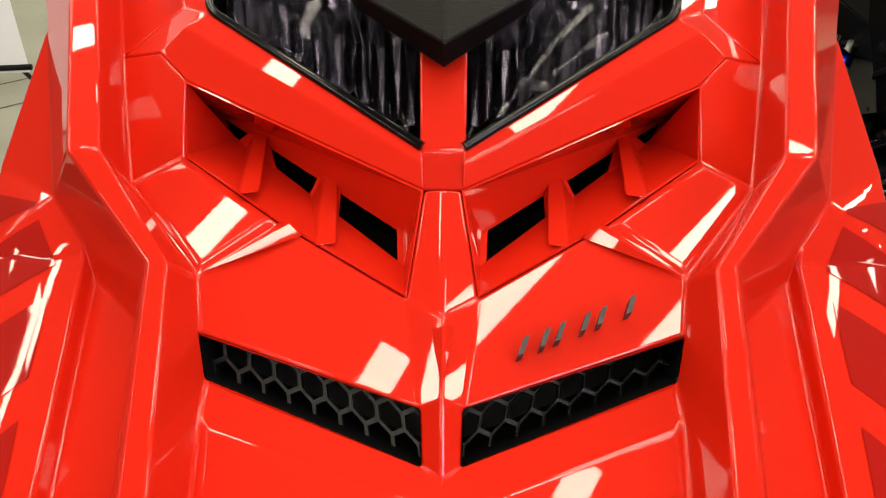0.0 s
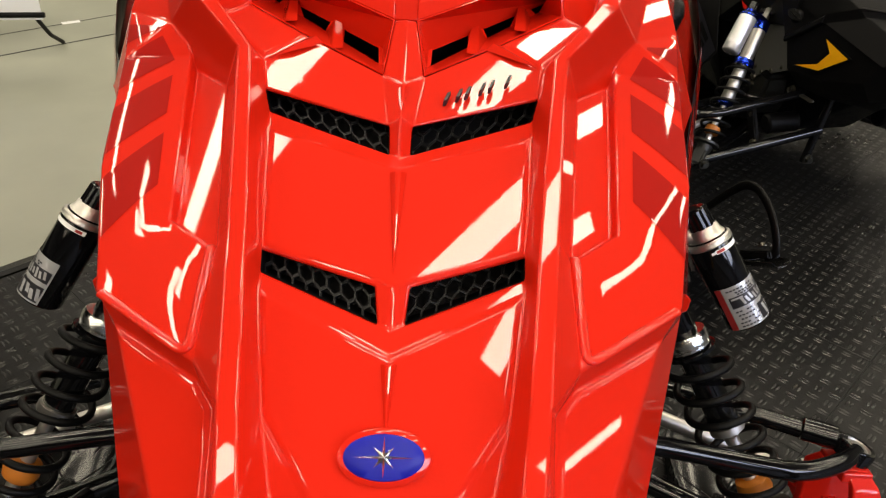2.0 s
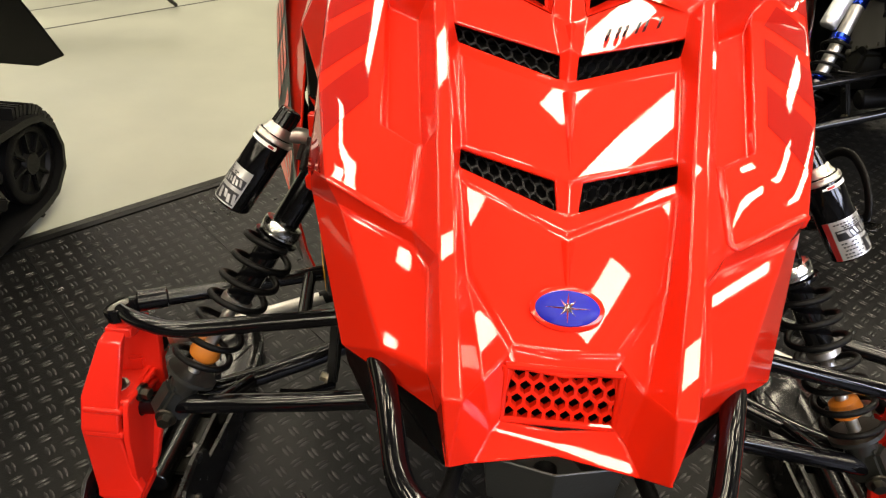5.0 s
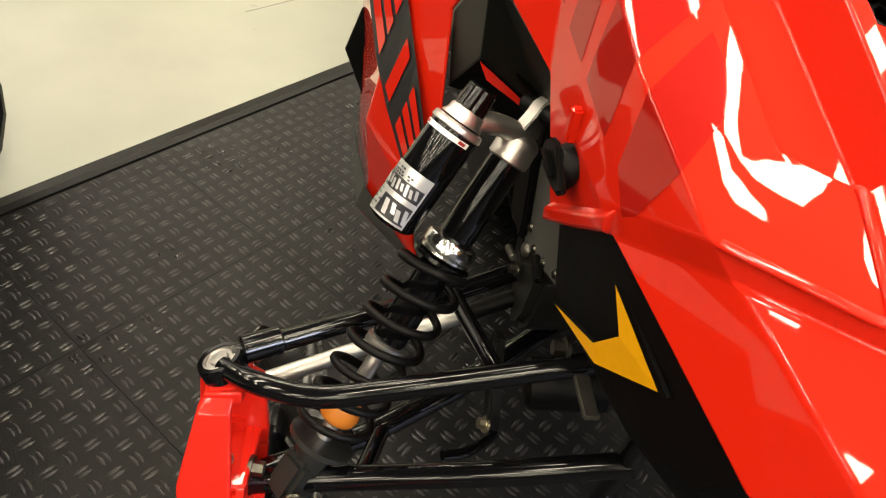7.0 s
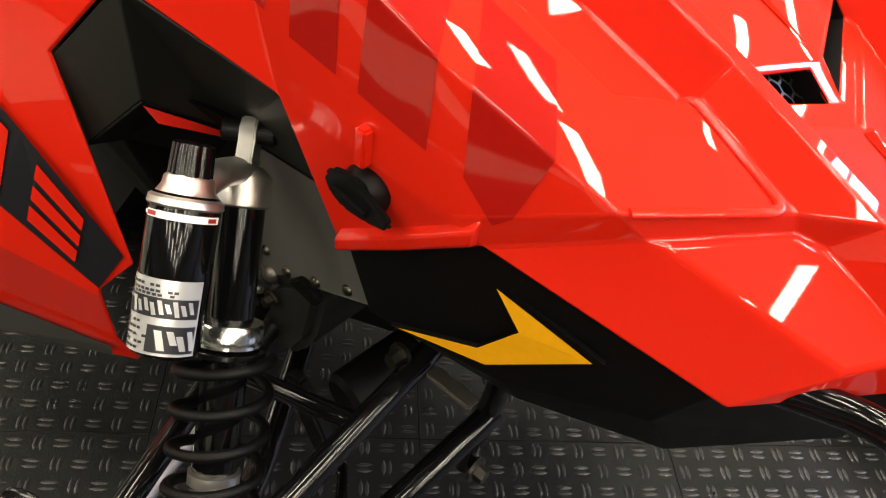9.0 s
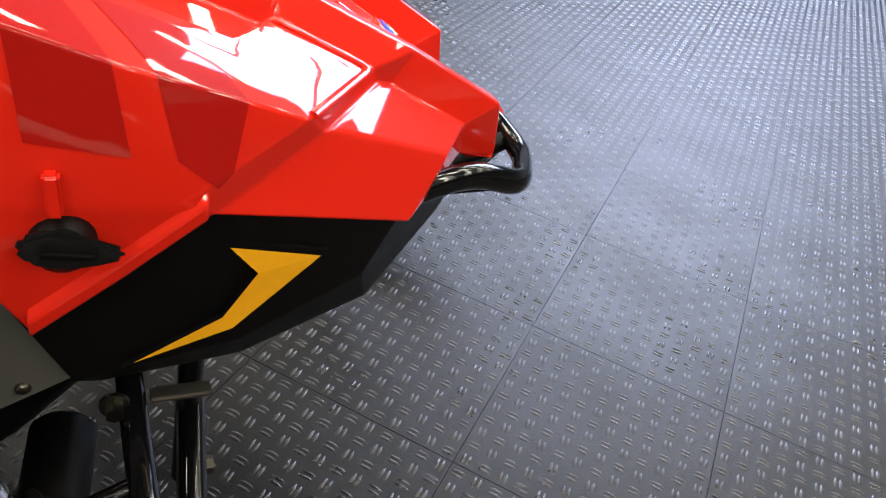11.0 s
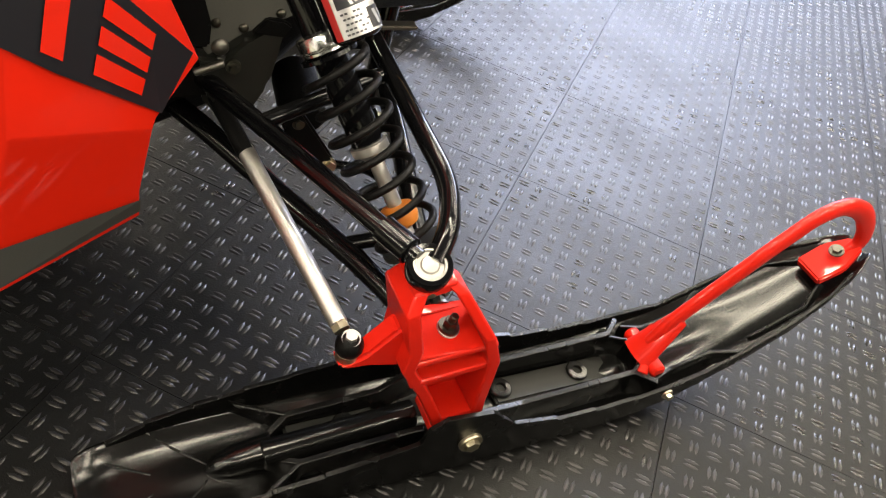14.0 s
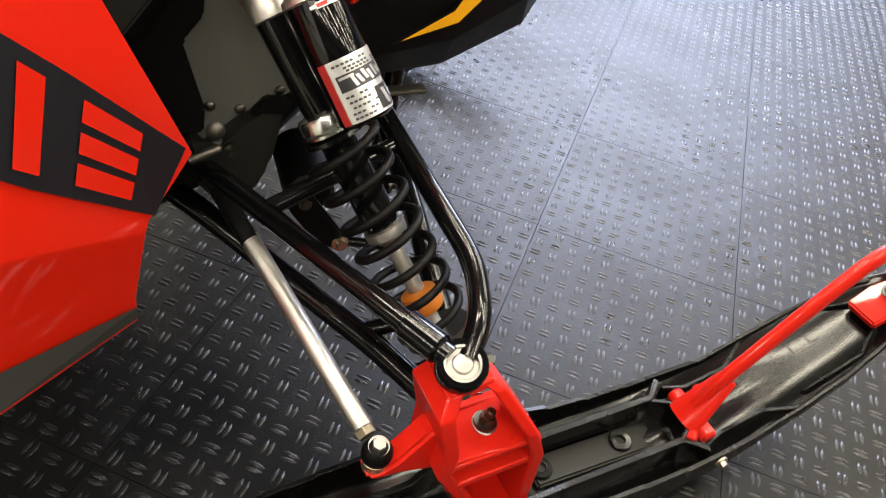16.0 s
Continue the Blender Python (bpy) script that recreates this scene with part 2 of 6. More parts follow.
# strip lights over the stand run along the hall, at 45 degrees to the sled: both ends of each on the plan
STRIPS = [((0.94, 0.00), (1.45, 0.55)), ((0.50, -0.68), (0.72, -0.32)), ((-0.40, -0.34), (-0.18, 0.02)), ((-0.02, -0.05), (1.02, 1.06)), ((1.20, 1.30), (2.00, 2.15)), ((0.22, 0.90), (0.70, 1.40)), ((-1.10, 0.52), (-0.48, 1.30)),
          ((-1.45, 1.36), (-0.92, 2.06)), ((0.60, 2.35), (1.15, 2.95)), ((0.75, -1.20), (1.35, -0.50)), ((1.70, -1.70), (2.30, -1.10)), ((-3.10, 0.45), (-2.45, 1.20)),
          ((2.70, 0.60), (3.50, 1.45)), ((2.95, 1.80), (3.45, 2.35)),
          # the last of these is an added fill light for the mat
          ((-0.75, -2.85), (-0.05, -2.15)), ((-1.45, -1.75), (-0.85, -1.10)), ((0.05, -1.95), (0.65, -1.35))]
LIGHTS = []
for (x0, y0), (x1, y1) in STRIPS:
    LIGHTS.append(((x0 + x1) / 2, (y0 + y1) / 2, math.degrees(math.atan2(y1 - y0, x1 - x0)) - 90, math.hypot(x1 - x0, y1 - y0)))
# and unseen rows of longer ones over the rest of the hall, added as fill light
ROW = Vector((math.cos(radians(45)), math.sin(radians(45)), 0))
ACROSS = Vector((-ROW.y, ROW.x, 0))
for r in range(-8, 9):
    for k in range(-4, 5):
        p = ACROSS * (1.2 * r + 0.3) + ROW * (2.4 * k + 1.2 * (r % 2))
        if -6.2 < p.x < 8.2 and -8.2 < p.y < 8.2 and (p - Vector((0.2, 0.5, 0))).length > 3.7:
            LIGHTS.append((p.x, p.y, 45 - 90, 1.7))
NEIGHBOUR = pose(1.26, 1.43, 0, 0, 0, 12)
TAIL = pose(-1.32, 0.72, 0, 0, 0, 180)
BANNER = pose(-1.79, 2.13, 0, 0, 0, 10)


# ---- the hall ----
U = Vector((math.cos(radians(45)), math.sin(radians(45)), 0))     # along the mat's far edge
N = Vector((-U.y, U.x, 0))                                        # across it, away from the sled
TILE = 0.372
MAT_TOP = 0.0
EDGE = 1.217            # distance of the mat's far edge from the origin, along N
CROSS = Vector((-0.060, -0.480, 0))   # a corner where four tiles meet

floor = mesh_from("floor", [(-9, -11, -0.014), (9, -11, -0.014), (9, 9, -0.014), (-9, 9, -0.014), (-9, -11, -0.2), (9, -11, -0.2), (9, 9, -0.2), (-9, 9, -0.2)],
                  [(0, 1, 2, 3), (4, 5, 6, 7), (0, 1, 5, 4), (1, 2, 6, 5), (2, 3, 7, 6), (3, 0, 4, 7)], CONCRETE, smooth=False)
tagged(floor, "pale polished concrete hall floor with scuffs and saw cuts", "floor", kind="structure")


def box_wall(name, lo, hi, mat, label, category="wall"):
    (x0, y0, z0), (x1, y1, z1) = lo, hi
    v = [(x, y, z) for z in (z0, z1) for x, y in ((x0, y0), (x1, y0), (x1, y1), (x0, y1))]
    ob = mesh_from(name, v, [(0, 1, 2, 3), (4, 5, 6, 7), (0, 1, 5, 4), (1, 2, 6, 5), (2, 3, 7, 6), (3, 0, 4, 7)], mat, smooth=False)
    return tagged(ob, label, category, kind="structure")


HIGH = 3.8
box_wall("wall_east", (9, -11, -0.2), (9.2, 9, HIGH), WALL, "plain grey painted wall of the exhibition hall")
box_wall("wall_west", (-9.2, -11, -0.2), (-9, 9, HIGH), WALL, "plain grey painted wall of the exhibition hall")
box_wall("wall_north", (-9.2, 9, -0.2), (9.2, 9.2, HIGH), WALL, "plain grey painted wall of the exhibition hall")
box_wall("wall_south", (-9.2, -11.2, -0.2), (9.2, -11, HIGH), WALL, "plain grey painted wall of the exhibition hall")
box_wall("ceiling", (-9.2, -11.2, HIGH), (9.2, 9.2, HIGH + 0.2), CEIL, "dark flat ceiling of the exhibition hall", "ceiling")

# cool skylight in the ceiling beyond the sled
window = mesh_from("window_1", [(2.6, -8.0, HIGH - 0.004), (7.6, -8.0, HIGH - 0.004), (7.6, -3.0, HIGH - 0.004), (2.6, -3.0, HIGH - 0.004)], [(0, 1, 2, 3)], WINDOW_GLOW, smooth=False)
tagged(window, "wide cool daylight skylight in the ceiling", "skylight", kind="structure")


def ceiling_light(at, turn, size):
    top = empty("ceiling_light", Matrix.Translation(at) @ Matrix.Rotation(radians(turn), 4, "Z"))
    tagged(top, "slim grey ceiling strip light, switched on", "light", group="ceiling lights")
    w, d = size
    block("housing", (w + 0.04, d + 0.04, 0.06), Matrix.Translation((0, 0, 0.035)), PLATE, top, 0.005)
    mesh_from("diffuser", [(-w / 2, -d / 2, 0), (w / 2, -d / 2, 0), (w / 2, d / 2, 0), (-w / 2, d / 2, 0)], [(0, 1, 2, 3)], PANEL_GLOW, top, smooth=False)
    return top


for lx, ly, turn, long in LIGHTS:
    ceiling_light((lx, ly, LIGHT_Z), turn, (0.15, long))


# ---- one shock absorber, in the pose of the -x side ----
def shock_absorber(parent, s, body=GLOSS, tank=GLOSS, head=ALU, nut=STEEL, foil=True):
    """s is 1 for the -x side and -1 for the other."""
    def q(v):
        return Vector((v[0] * s, v[1], v[2]))
    top, low = q((-0.273, 0.110, 0.574)), q((-0.482, -0.057, 0.232))
    d = (low - top).normalized()
    shock = lathe("shock_absorber", top + d * 0.02, low, [(0, 0.016), (0.002, 0.0182), (0.232, 0.0182), (0.236, 0.016)], body, parent)
    lathe("head", top + d * 0.000, low, [(0.006, 0.012), (0.009, 0.017), (0.014, 0.0210), (0.036, 0.0210), (0.038, 0.0185)], head, shock, label="machined aluminium shock head")
    lathe("collar", top + d * 0.128, low, [(0, 0.019), (0.0015, 0.0262), (0.004, 0.0272), (0.014, 0.0272), (0.0155, 0.0235), (0.0175, 0.0262), (0.020, 0.0262), (0.021, 0.019)], nut, shock, label="bright threaded preload collars")
    lathe("spring_seat", top + d * 0.149, low, [(0, 0.019), (0.002, 0.031), (0.006, 0.031), (0.008, 0.019)], GLOSS, shock)
    lathe("seal_head", top + d * 0.252, low, [(0, 0.017), (0.002, 0.0215), (0.011, 0.0215), (0.013, 0.016), (0.018, 0.012)], head, shock, seg=12, label="bright hexagonal seal nut")
    rod("piston_rod", top + d * 0.26, low - d * 0.03, 0.0086, ALU, shock, label="polished steel piston rod")
    lathe("bump_stop", top + d * 0.330, low, [(0, 0.012), (0.003, 0.019), (0.016, 0.0215), (0.024, 0.019), (0.028, 0.012)], ORANGE, shock, label="amber rubber bump stop")
    lathe("lower_cup", low - d * 0.056, low, [(0, 0.013), (0.002, 0.036), (0.008, 0.036), (0.012, 0.022), (0.045, 0.017)], CASE, shock)
    # coil spring
    m = frame_along(top + d * 0.156, low)
    turns, length, steps = 6.8, (low - top).length - 0.215, 220
    pts = []
    for k in range(steps + 1):
        a = 2 * math.pi * turns * k / steps
        pts.append(m @ Vector((0.0365 * math.cos(a), 0.0365 * math.sin(a) * s, length * k / steps)))
    tube("coil_spring", pts, 0.0046, BLACK, shock, seg=8, closed=True)
    # clevis at the lower end
    m = frame_along(low - d * 0.02, low)
    block("clevis", (0.034, 0.05, 0.05), m @ Matrix.Translation((0, 0, 0.015)), CASE, shock, 0.006, "dark cast lower clevis")
    hex_bolt("clevis_bolt", low + Vector((0.0, -0.028, 0.0)), (0, -1, 0), 0.010, 0.012, DARK_BOLT, shock)
    # reservoir beside the body
    a = q((-0.341, 0.085, 0.595))
    dr = q((-0.514, -0.345, -0.785)).normalized()
    tank_ob = lathe("reservoir", a, a + dr, [(0, 0.018), (0.004, 0.023), (0.012, 0.0245), (0.112, 0.0245), (0.115, 0.0225), (0.117, 0.019)], tank, shock)
    lathe("reservoir_cap", a - dr * 0.010, a + dr, [(0, 0.0150), (0.002, 0.0172), (0.008, 0.0182), (0.013, 0.0215), (0.016, 0.0255), (0.019, 0.0258), (0.0205, 0.0262), (0.022, 0.0250)], head, tank_ob, label="machined aluminium reservoir cap")
    knob_bm = bmesh.new()
    m = frame_along(a - dr * 0.033, a)
    ring = [[knob_bm.verts.new(m @ Vector((r * (1 - 0.10 * (k % 4 < 1)) * math.cos(math.pi * k / 16), r * (1 - 0.10 * (k % 4 < 1)) * math.sin(math.pi * k / 16), h))) for k in range(32)] for h, r in ((0, 0.012), (0.002, 0.0145), (0.024, 0.0155))]
    for r0, r1 in zip(ring, ring[1:]):
        for k in range(32):
            knob_bm.faces.new((r0[k], r0[(k + 1) % 32], r1[(k + 1) % 32], r1[k]))
    knob_bm.faces.new(ring[0])
    from_bm("adjuster_knob", knob_bm, GLOSS, tank_ob, "fluted black adjuster knob")
    m = frame_along(a, a + dr)
    facing = (m.inverted().to_3x3() @ Vector((-0.72 * s, -0.62, 0.30)))
    mid = math.atan2(facing.y, facing.x)

    def patch(name, lo, hi, a0, a1, mat, lift, lab="", skew=0.0):
        bm = bmesh.new()
        n, r = max(2, int(abs(a1 - a0) * 8)), 0.0245 + lift
        rows = [[bm.verts.new(m @ Vector((r * math.cos(mid + a0 + tip + (a1 - a0) * k / n), r * math.sin(mid + a0 + tip + (a1 - a0) * k / n), h))) for k in range(n + 1)] for h, tip in ((lo, 0.0), (hi, skew))]
        for k in range(n):
            bm.faces.new((rows[0][k], rows[0][k + 1], rows[1][k + 1], rows[1][k]))
        return from_bm(name, bm, mat, tank_ob, lab)
    if foil:
        # white arrow band under the cap, with red ends
        patch("arrow_band", 0.0150, 0.0200, -1.35, 0.95, WHITE, 0.0006, "white band with a red arrow")
        patch("arrow_tip", 0.0162, 0.0190, 0.95, 1.15, WHITE, 0.0006)
        patch("arrow_mark", 0.0160, 0.0190, 0.55, 0.92, RED_INK, 0.0010)
        patch("arrow_mark", 0.0160, 0.0190, -1.20, -0.90, RED_INK, 0.0010)
        # foil label: small print, a black band with slanted marks, and a black block
        lo, tall = 0.060, 0.0525
        patch("foil_label", lo, lo + tall, -1.10, 1.85, LABEL, 0.0006, "silver foil label with a red edge and black marks")
        patch("label_edge", lo, lo + tall, 1.52, 1.85, RED_INK, 0.0010, "red printed edge")
        patch("label_field", lo + 0.24 * tall, lo + 0.50 * tall, -1.02, 1.36, INK, 0.0010)
        patch("label_mark", lo + 0.27 * tall, lo + 0.31 * tall, 0.75, 1.28, LABEL, 0.0014)
        for k in range(9):
            b0 = 0.92 - 0.200 * k
            patch("label_mark", lo + (0.27 + 0.04 * (k % 2)) * tall, lo + (0.47 - 0.02 * (k % 3)) * tall, b0 - 0.12, b0, LABEL, 0.0014, skew=-0.10)
        patch("label_field", lo + 0.60 * tall, lo + 0.96 * tall, -1.02, 0.30, INK, 0.0010)
        for b0, b1, u0, u1 in ((-0.10, 0.10, 0.66, 0.92), (-0.40, -0.22, 0.66, 0.84), (-0.66, -0.48, 0.72, 0.92), (-0.92, -0.76, 0.66, 0.92)):
            patch("label_mark", lo + u0 * tall, lo + u1 * tall, b0, b1, LABEL, 0.0014, skew=-0.14)
        for u, b0, b1 in ((0.07, 0.1, 1.40), (0.14, -0.4, 1.35), (0.19, -0.3, 1.0), (0.57, 0.55, 1.35), (0.66, 0.35, 1.40), (0.75, 0.30, 1.40), (0.84, 0.40, 1.40), (0.92, 0.55, 1.35)):
            n = int((b1 - b0) / 0.16)
            for k in range(n):
                if (k * 5 + int(u * 100)) % 7 != 3:
                    patch("label_line", lo + u * tall, lo + (u + 0.035) * tall, b0 + 0.16 * k, b0 + 0.16 * k + 0.12, INK, 0.0010)
    else:
        patch("foil_label", 0.020, 0.095, -1.5, 1.5, LABEL, 0.0006, "plain silver sleeve")
    # cast bridge from the reservoir to the shock head
    mid_a, mid_b = a + dr * 0.004, top + d * 0.012
    tube("bridge", [mid_a, (mid_a * 0.5 + mid_b * 0.5) + Vector((0, 0, 0.010)), mid_b + Vector((0, 0, 0.004))], 0.013, head, shock, radius=0.02, flat=0.8, label="cast aluminium bridge")
    # forked strap that bolts the shock to the frame
    m = frame_along(top, low)
    mount = rod("top_mount", m @ Vector((-0.021, 0, -0.020)), m @ Vector((0.021, 0, -0.020)), 0.0085, BLACK, shock, 18)
    outline = [(-0.017, 0.006), (-0.013, -0.012), (-0.012, -0.024), (-0.005, -0.032), (0.005, -0.032), (0.011, -0.024), (0.012, -0.012), (0.017, 0.006)]
    prism("strap", outline, m @ Matrix(((0, 0, 1, -0.006), (1, 0, 0, 0), (0, 1, 0, 0), (0, 0, 0, 1))), 0.013, CAST, mount, 0.0015, "bright shock mounting strap")
    return shock


# ---- spindle: a red casting with pockets on its outer face ----
def spindle(parent, s, mat=RED_PART):
    verts, faces = [], []

    def strip(pts, thick):
        """An upright flange; pts: outer x, inner x, y, z, from the top down."""
        base = len(verts)
        n = len(pts)
        for xo, xi, y, z in pts:
            for xx, yy in ((xo, y), (xi, y), (xi, y + thick), (xo, y + thick)):
                verts.append((xx * s, yy, z))
        for k in range(n - 1):
            for e in range(4):
                faces.append((base + 4 * k + e, base + 4 * k + (e + 1) % 4, base + 4 * k + 4 + (e + 1) % 4, base + 4 * k + 4 + e))
        faces.append((base, base + 1, base + 2, base + 3))
        faces.append(tuple(base + 4 * (n - 1) + e for e in range(4)))
    strip([(-0.566, -0.541, -0.022, 0.338), (-0.579, -0.546, -0.043, 0.322), (-0.597, -0.545, -0.086, 0.258), (-0.598, -0.545, -0.104, 0.214), (-0.596, -0.538, -0.110, 0.130), (-0.592, -0.525, -0.116, 0.104), (-0.593, -0.532, -0.119, 0.088), (-0.588, -0.536, -0.116, 0.082)], 0.015)
    strip([(-0.574, -0.528, 0.016, 0.326), (-0.586, -0.520, 0.026, 0.306), (-0.588, -0.516, 0.010, 0.246), (-0.588, -0.518, 0.012, 0.212), (-0.587, -0.520, -0.018, 0.160), (-0.588, -0.526, -0.045, 0.104), (-0.590, -0.532, -0.052, 0.088), (-0.586, -0.536, -0.058, 0.082)], -0.016)
    body = mesh_from("spindle", verts, faces, mat, parent, 0.0025, "red cast spindle with open pockets")

    def plate(name, corners, t=0.010):
        """A sloping rib: four corners (x, y, z) of its upper face."""
        c = [Vector((x * s, y, z)) for x, y, z in corners]
        nrm = (c[1] - c[0]).cross(c[3] - c[0]).normalized()
        if nrm.z < 0:
            nrm = -nrm
        mesh_from(name, c + [p - nrm * t for p in c], [(0, 1, 2, 3), (4, 5, 6, 7), (0, 1, 5, 4), (1, 2, 6, 5), (2, 3, 7, 6), (3, 0, 4, 7)], mat, body, 0.0025)
    plate("rib", ((-0.573, -0.030, 0.336), (-0.536, -0.030, 0.338), (-0.530, 0.018, 0.330), (-0.575, 0.018, 0.326)), 0.014)
    plate("rib", ((-0.593, -0.086, 0.240), (-0.532, -0.080, 0.254), (-0.524, 0.004, 0.246), (-0.586, 0.004, 0.232)), 0.008)
    plate("rib", ((-0.594, -0.094, 0.246), (-0.540, -0.094, 0.246), (-0.524, 0.006, 0.224), (-0.587, 0.006, 0.224)), 0.009)
    plate("rib", ((-0.594, -0.104, 0.212), (-0.540, -0.104, 0.212), (-0.524, -0.002, 0.188), (-0.587, -0.002, 0.188)), 0.010)
    plate("rib", ((-0.590, -0.116, 0.106), (-0.536, -0.116, 0.106), (-0.530, -0.050, 0.098), (-0.587, -0.050, 0.098)), 0.012)
    plate("rib", ((-0.590, -0.116, 0.080), (-0.534, -0.116, 0.080), (-0.534, -0.054, 0.080), (-0.588, -0.054, 0.080)), 0.014)
    # inner web, below the window
    web = [(0.004, 0.248), (0.006, 0.215), (-0.022, 0.160), (-0.048, 0.100), (-0.112, 0.100), (-0.104, 0.200), (-0.088, 0.246), (-0.082, 0.252)]
    m = Matrix(((0, 0, s, -0.540 * s), (1, 0, 0, 0), (0, 1, 0, 0), (0, 0, 0, 1)))
    prism("web", web, m, 0.008, mat, body, 0.001)
    # steering arm reaching back to the tie rod
    arm = [(-0.008, 0.264), (0.018, 0.262), (0.032, 0.246), (0.048, 0.228), (0.062, 0.221), (0.076, 0.219), (0.076, 0.213), (0.066, 0.209), (0.044, 0.208), (0.016, 0.200), (-0.008, 0.194)]
    m = Matrix(((0, 0, s, -0.566 * s), (1, 0, 0, 0), (0, 1, 0, 0), (0, 0, 0, 1)))
    prism("steering_arm", arm, m, 0.026, mat, body, 0.004)
    lathe("rod_seat", (-0.552 * s, 0.064, 0.213), (-0.552 * s, 0.064, 0.3), [(0, 0.0125), (0.012, 0.0125), (0.014, 0.010)], ZINC, body, label="pale washer under the rod end")
    rod("saddle", (-0.582 * s, -0.092, 0.076), (-0.536 * s, -0.092, 0.076), 0.014, mat, body, 20, 0.003)
    lathe("bolt_washer", (-0.560 * s, -0.046, 0.2435), (-0.560 * s - 0.020 * s, -0.046, 0.2435 + 0.089), [(0, 0.0130), (0.002, 0.0130), (0.0025, 0.012)], CAST, body, label="pale washer")
    hex_bolt("web_bolt", (-0.560 * s, -0.046, 0.245), (-s * 0.12, -0.05, 0.98), 0.0082, 0.012, DARK_BOLT, body)
    rod("bolt_tip", (-0.5612 * s, -0.0465, 0.256), (-0.5635 * s, -0.0475, 0.268), 0.0048, DARK_BOLT, body, 12)
    hex_bolt("web_bolt", (-0.531 * s, -0.050, 0.240), (s, -0.2, 0.0), 0.009, 0.014, DARK_BOLT, body)
    return body


# ---- suspension of one side ----
def suspension(parent, s, arm_mat=GLOSS):
    def q(*v):
        return Vector((v[0] * s, v[1], v[2]))
    upper = tube("upper_arm", [q(-0.556, -0.006, 0.348), q(-0.524, -0.034, 0.361), q(-0.464, -0.058, 0.368), q(-0.268, -0.046, 0.400), q(-0.195, -0.042, 0.414)], 0.0115, arm_mat, parent, radius=0.05)
    tube("rear_tube", [q(-0.550, 0.008, 0.350), q(-0.300, 0.118, 0.350), q(-0.205, 0.165, 0.352)], 0.0115, arm_mat, upper, radius=0.02)
    tube("cross_tube", [q(-0.318, 0.108, 0.350), q(-0.290, -0.048, 0.394)], 0.0095, arm_mat, upper)
    # ball joint, leaning outwards, with its pressed cap
    base, lean = q(-0.5535, -0.002, 0.334), q(-0.36, 0.16, 0.92)
    lathe("ball_joint", base, base + lean, [(0, 0.017), (0.004, 0.0235), (0.019, 0.0240), (0.022, 0.0225), (0.0222, 0.0176), (0.0195, 0.0174)], arm_mat, upper)
    lathe("joint_cap", base + lean.normalized() * 0.015, base + lean, [(0, 0.0172), (0.0062, 0.0172), (0.0066, 0.0150), (0.0046, 0.0140), (0.0046, 0.0100), (0.0068, 0.0086), (0.0076, 0.004)], CAST, upper, label="bright steel ball joint cap")
    lathe("sleeve", q(-0.541, 0.013, 0.352), q(-0.30, 0.118, 0.350), [(0, 0.0125), (0.002, 0.0150), (0.040, 0.0150), (0.042, 0.0125)], arm_mat, upper)
    lathe("stud_washer", q(-0.560, -0.002, 0.318), q(-0.560, 0.0, 0.34), [(0, 0.015), (0.012, 0.013)], ZINC, upper)
    lower = tube("lower_arm", [q(-0.558, -0.048, 0.208), q(-0.276, -0.085, 0.288), q(-0.150, -0.095, 0.322)], 0.0135, arm_mat, parent, radius=0.03)
    tube("rear_tube", [q(-0.535, -0.042, 0.207), q(-0.409, 0.010, 0.214), q(-0.299, 0.072, 0.226), q(-0.190, 0.142, 0.250), q(-0.120, 0.190, 0.262)], 0.0145, arm_mat, lower, radius=0.03)
    tube("brace", [q(-0.415, -0.066, 0.248), q(-0.390, 0.020, 0.216)], 0.010, arm_mat, lower)
    prism("gusset", [(0, 0), (0.085, -0.004), (0.075, 0.055)], Matrix(((s, 0, 0, -0.53 * s), (0, 1, 0, -0.050), (0, 0, 1, 0.212), (0, 0, 0, 1))), 0.004, arm_mat, lower, 0.001)
    lathe("joint_boot", q(-0.566, -0.046, 0.206), q(-0.50, -0.055, 0.224), [(0, 0.013), (0.006, 0.0185), (0.030, 0.0185), (0.040, 0.013)], BLACK, lower)
    tie = rod("tie_rod", q(-0.526, 0.067, 0.238), q(-0.300, 0.120, 0.302), 0.0102, ALU, parent, 14, label="bright aluminium tie rod")
    rod("inner_end", q(-0.308, 0.119, 0.300), q(-0.215, 0.141, 0.326), 0.0105, BLACK, tie, 14)
    lathe("jam_nut", q(-0.533, 0.0655, 0.236), q(-0.50, 0.073, 0.2455), [(0, 0.010), (0.009, 0.010)], ZINC, tie, 6, "yellow zinc jam nut")
    bm = bmesh.new()
    bmesh.ops.create_uvsphere(bm, u_segments=18, v_segments=10, radius=0.0155, matrix=Matrix.Translation(q(-0.551, 0.063, 0.233)) @ Matrix.Diagonal((1, 1, 1.1, 1)))
    from_bm("rod_end", bm, BLACK, tie)
    hex_bolt("rod_end_bolt", q(-0.552, 0.063, 0.244), (-0.25 * s, 0.1, 1), 0.007, 0.009, CAST, tie)
    bar = [(0.073, 0.332), (0.052, 0.337), (0.044, 0.326), (0.002, 0.262), (-0.006, 0.244), (0.004, 0.234), (0.030, 0.246), (0.068, 0.306)]
    link = prism("sway_link", bar, Matrix(((0, 0, s, -0.275 * s), (1, 0, 0, 0), (0, 1, 0, 0), (0, 0, 0, 1))), 0.014, BLACK, parent, 0.003)
    hex_bolt("link_bolt", q(-0.274, 0.050, 0.314), (-s, 0, 0.3), 0.0055, 0.006, DARK_BOLT, link)
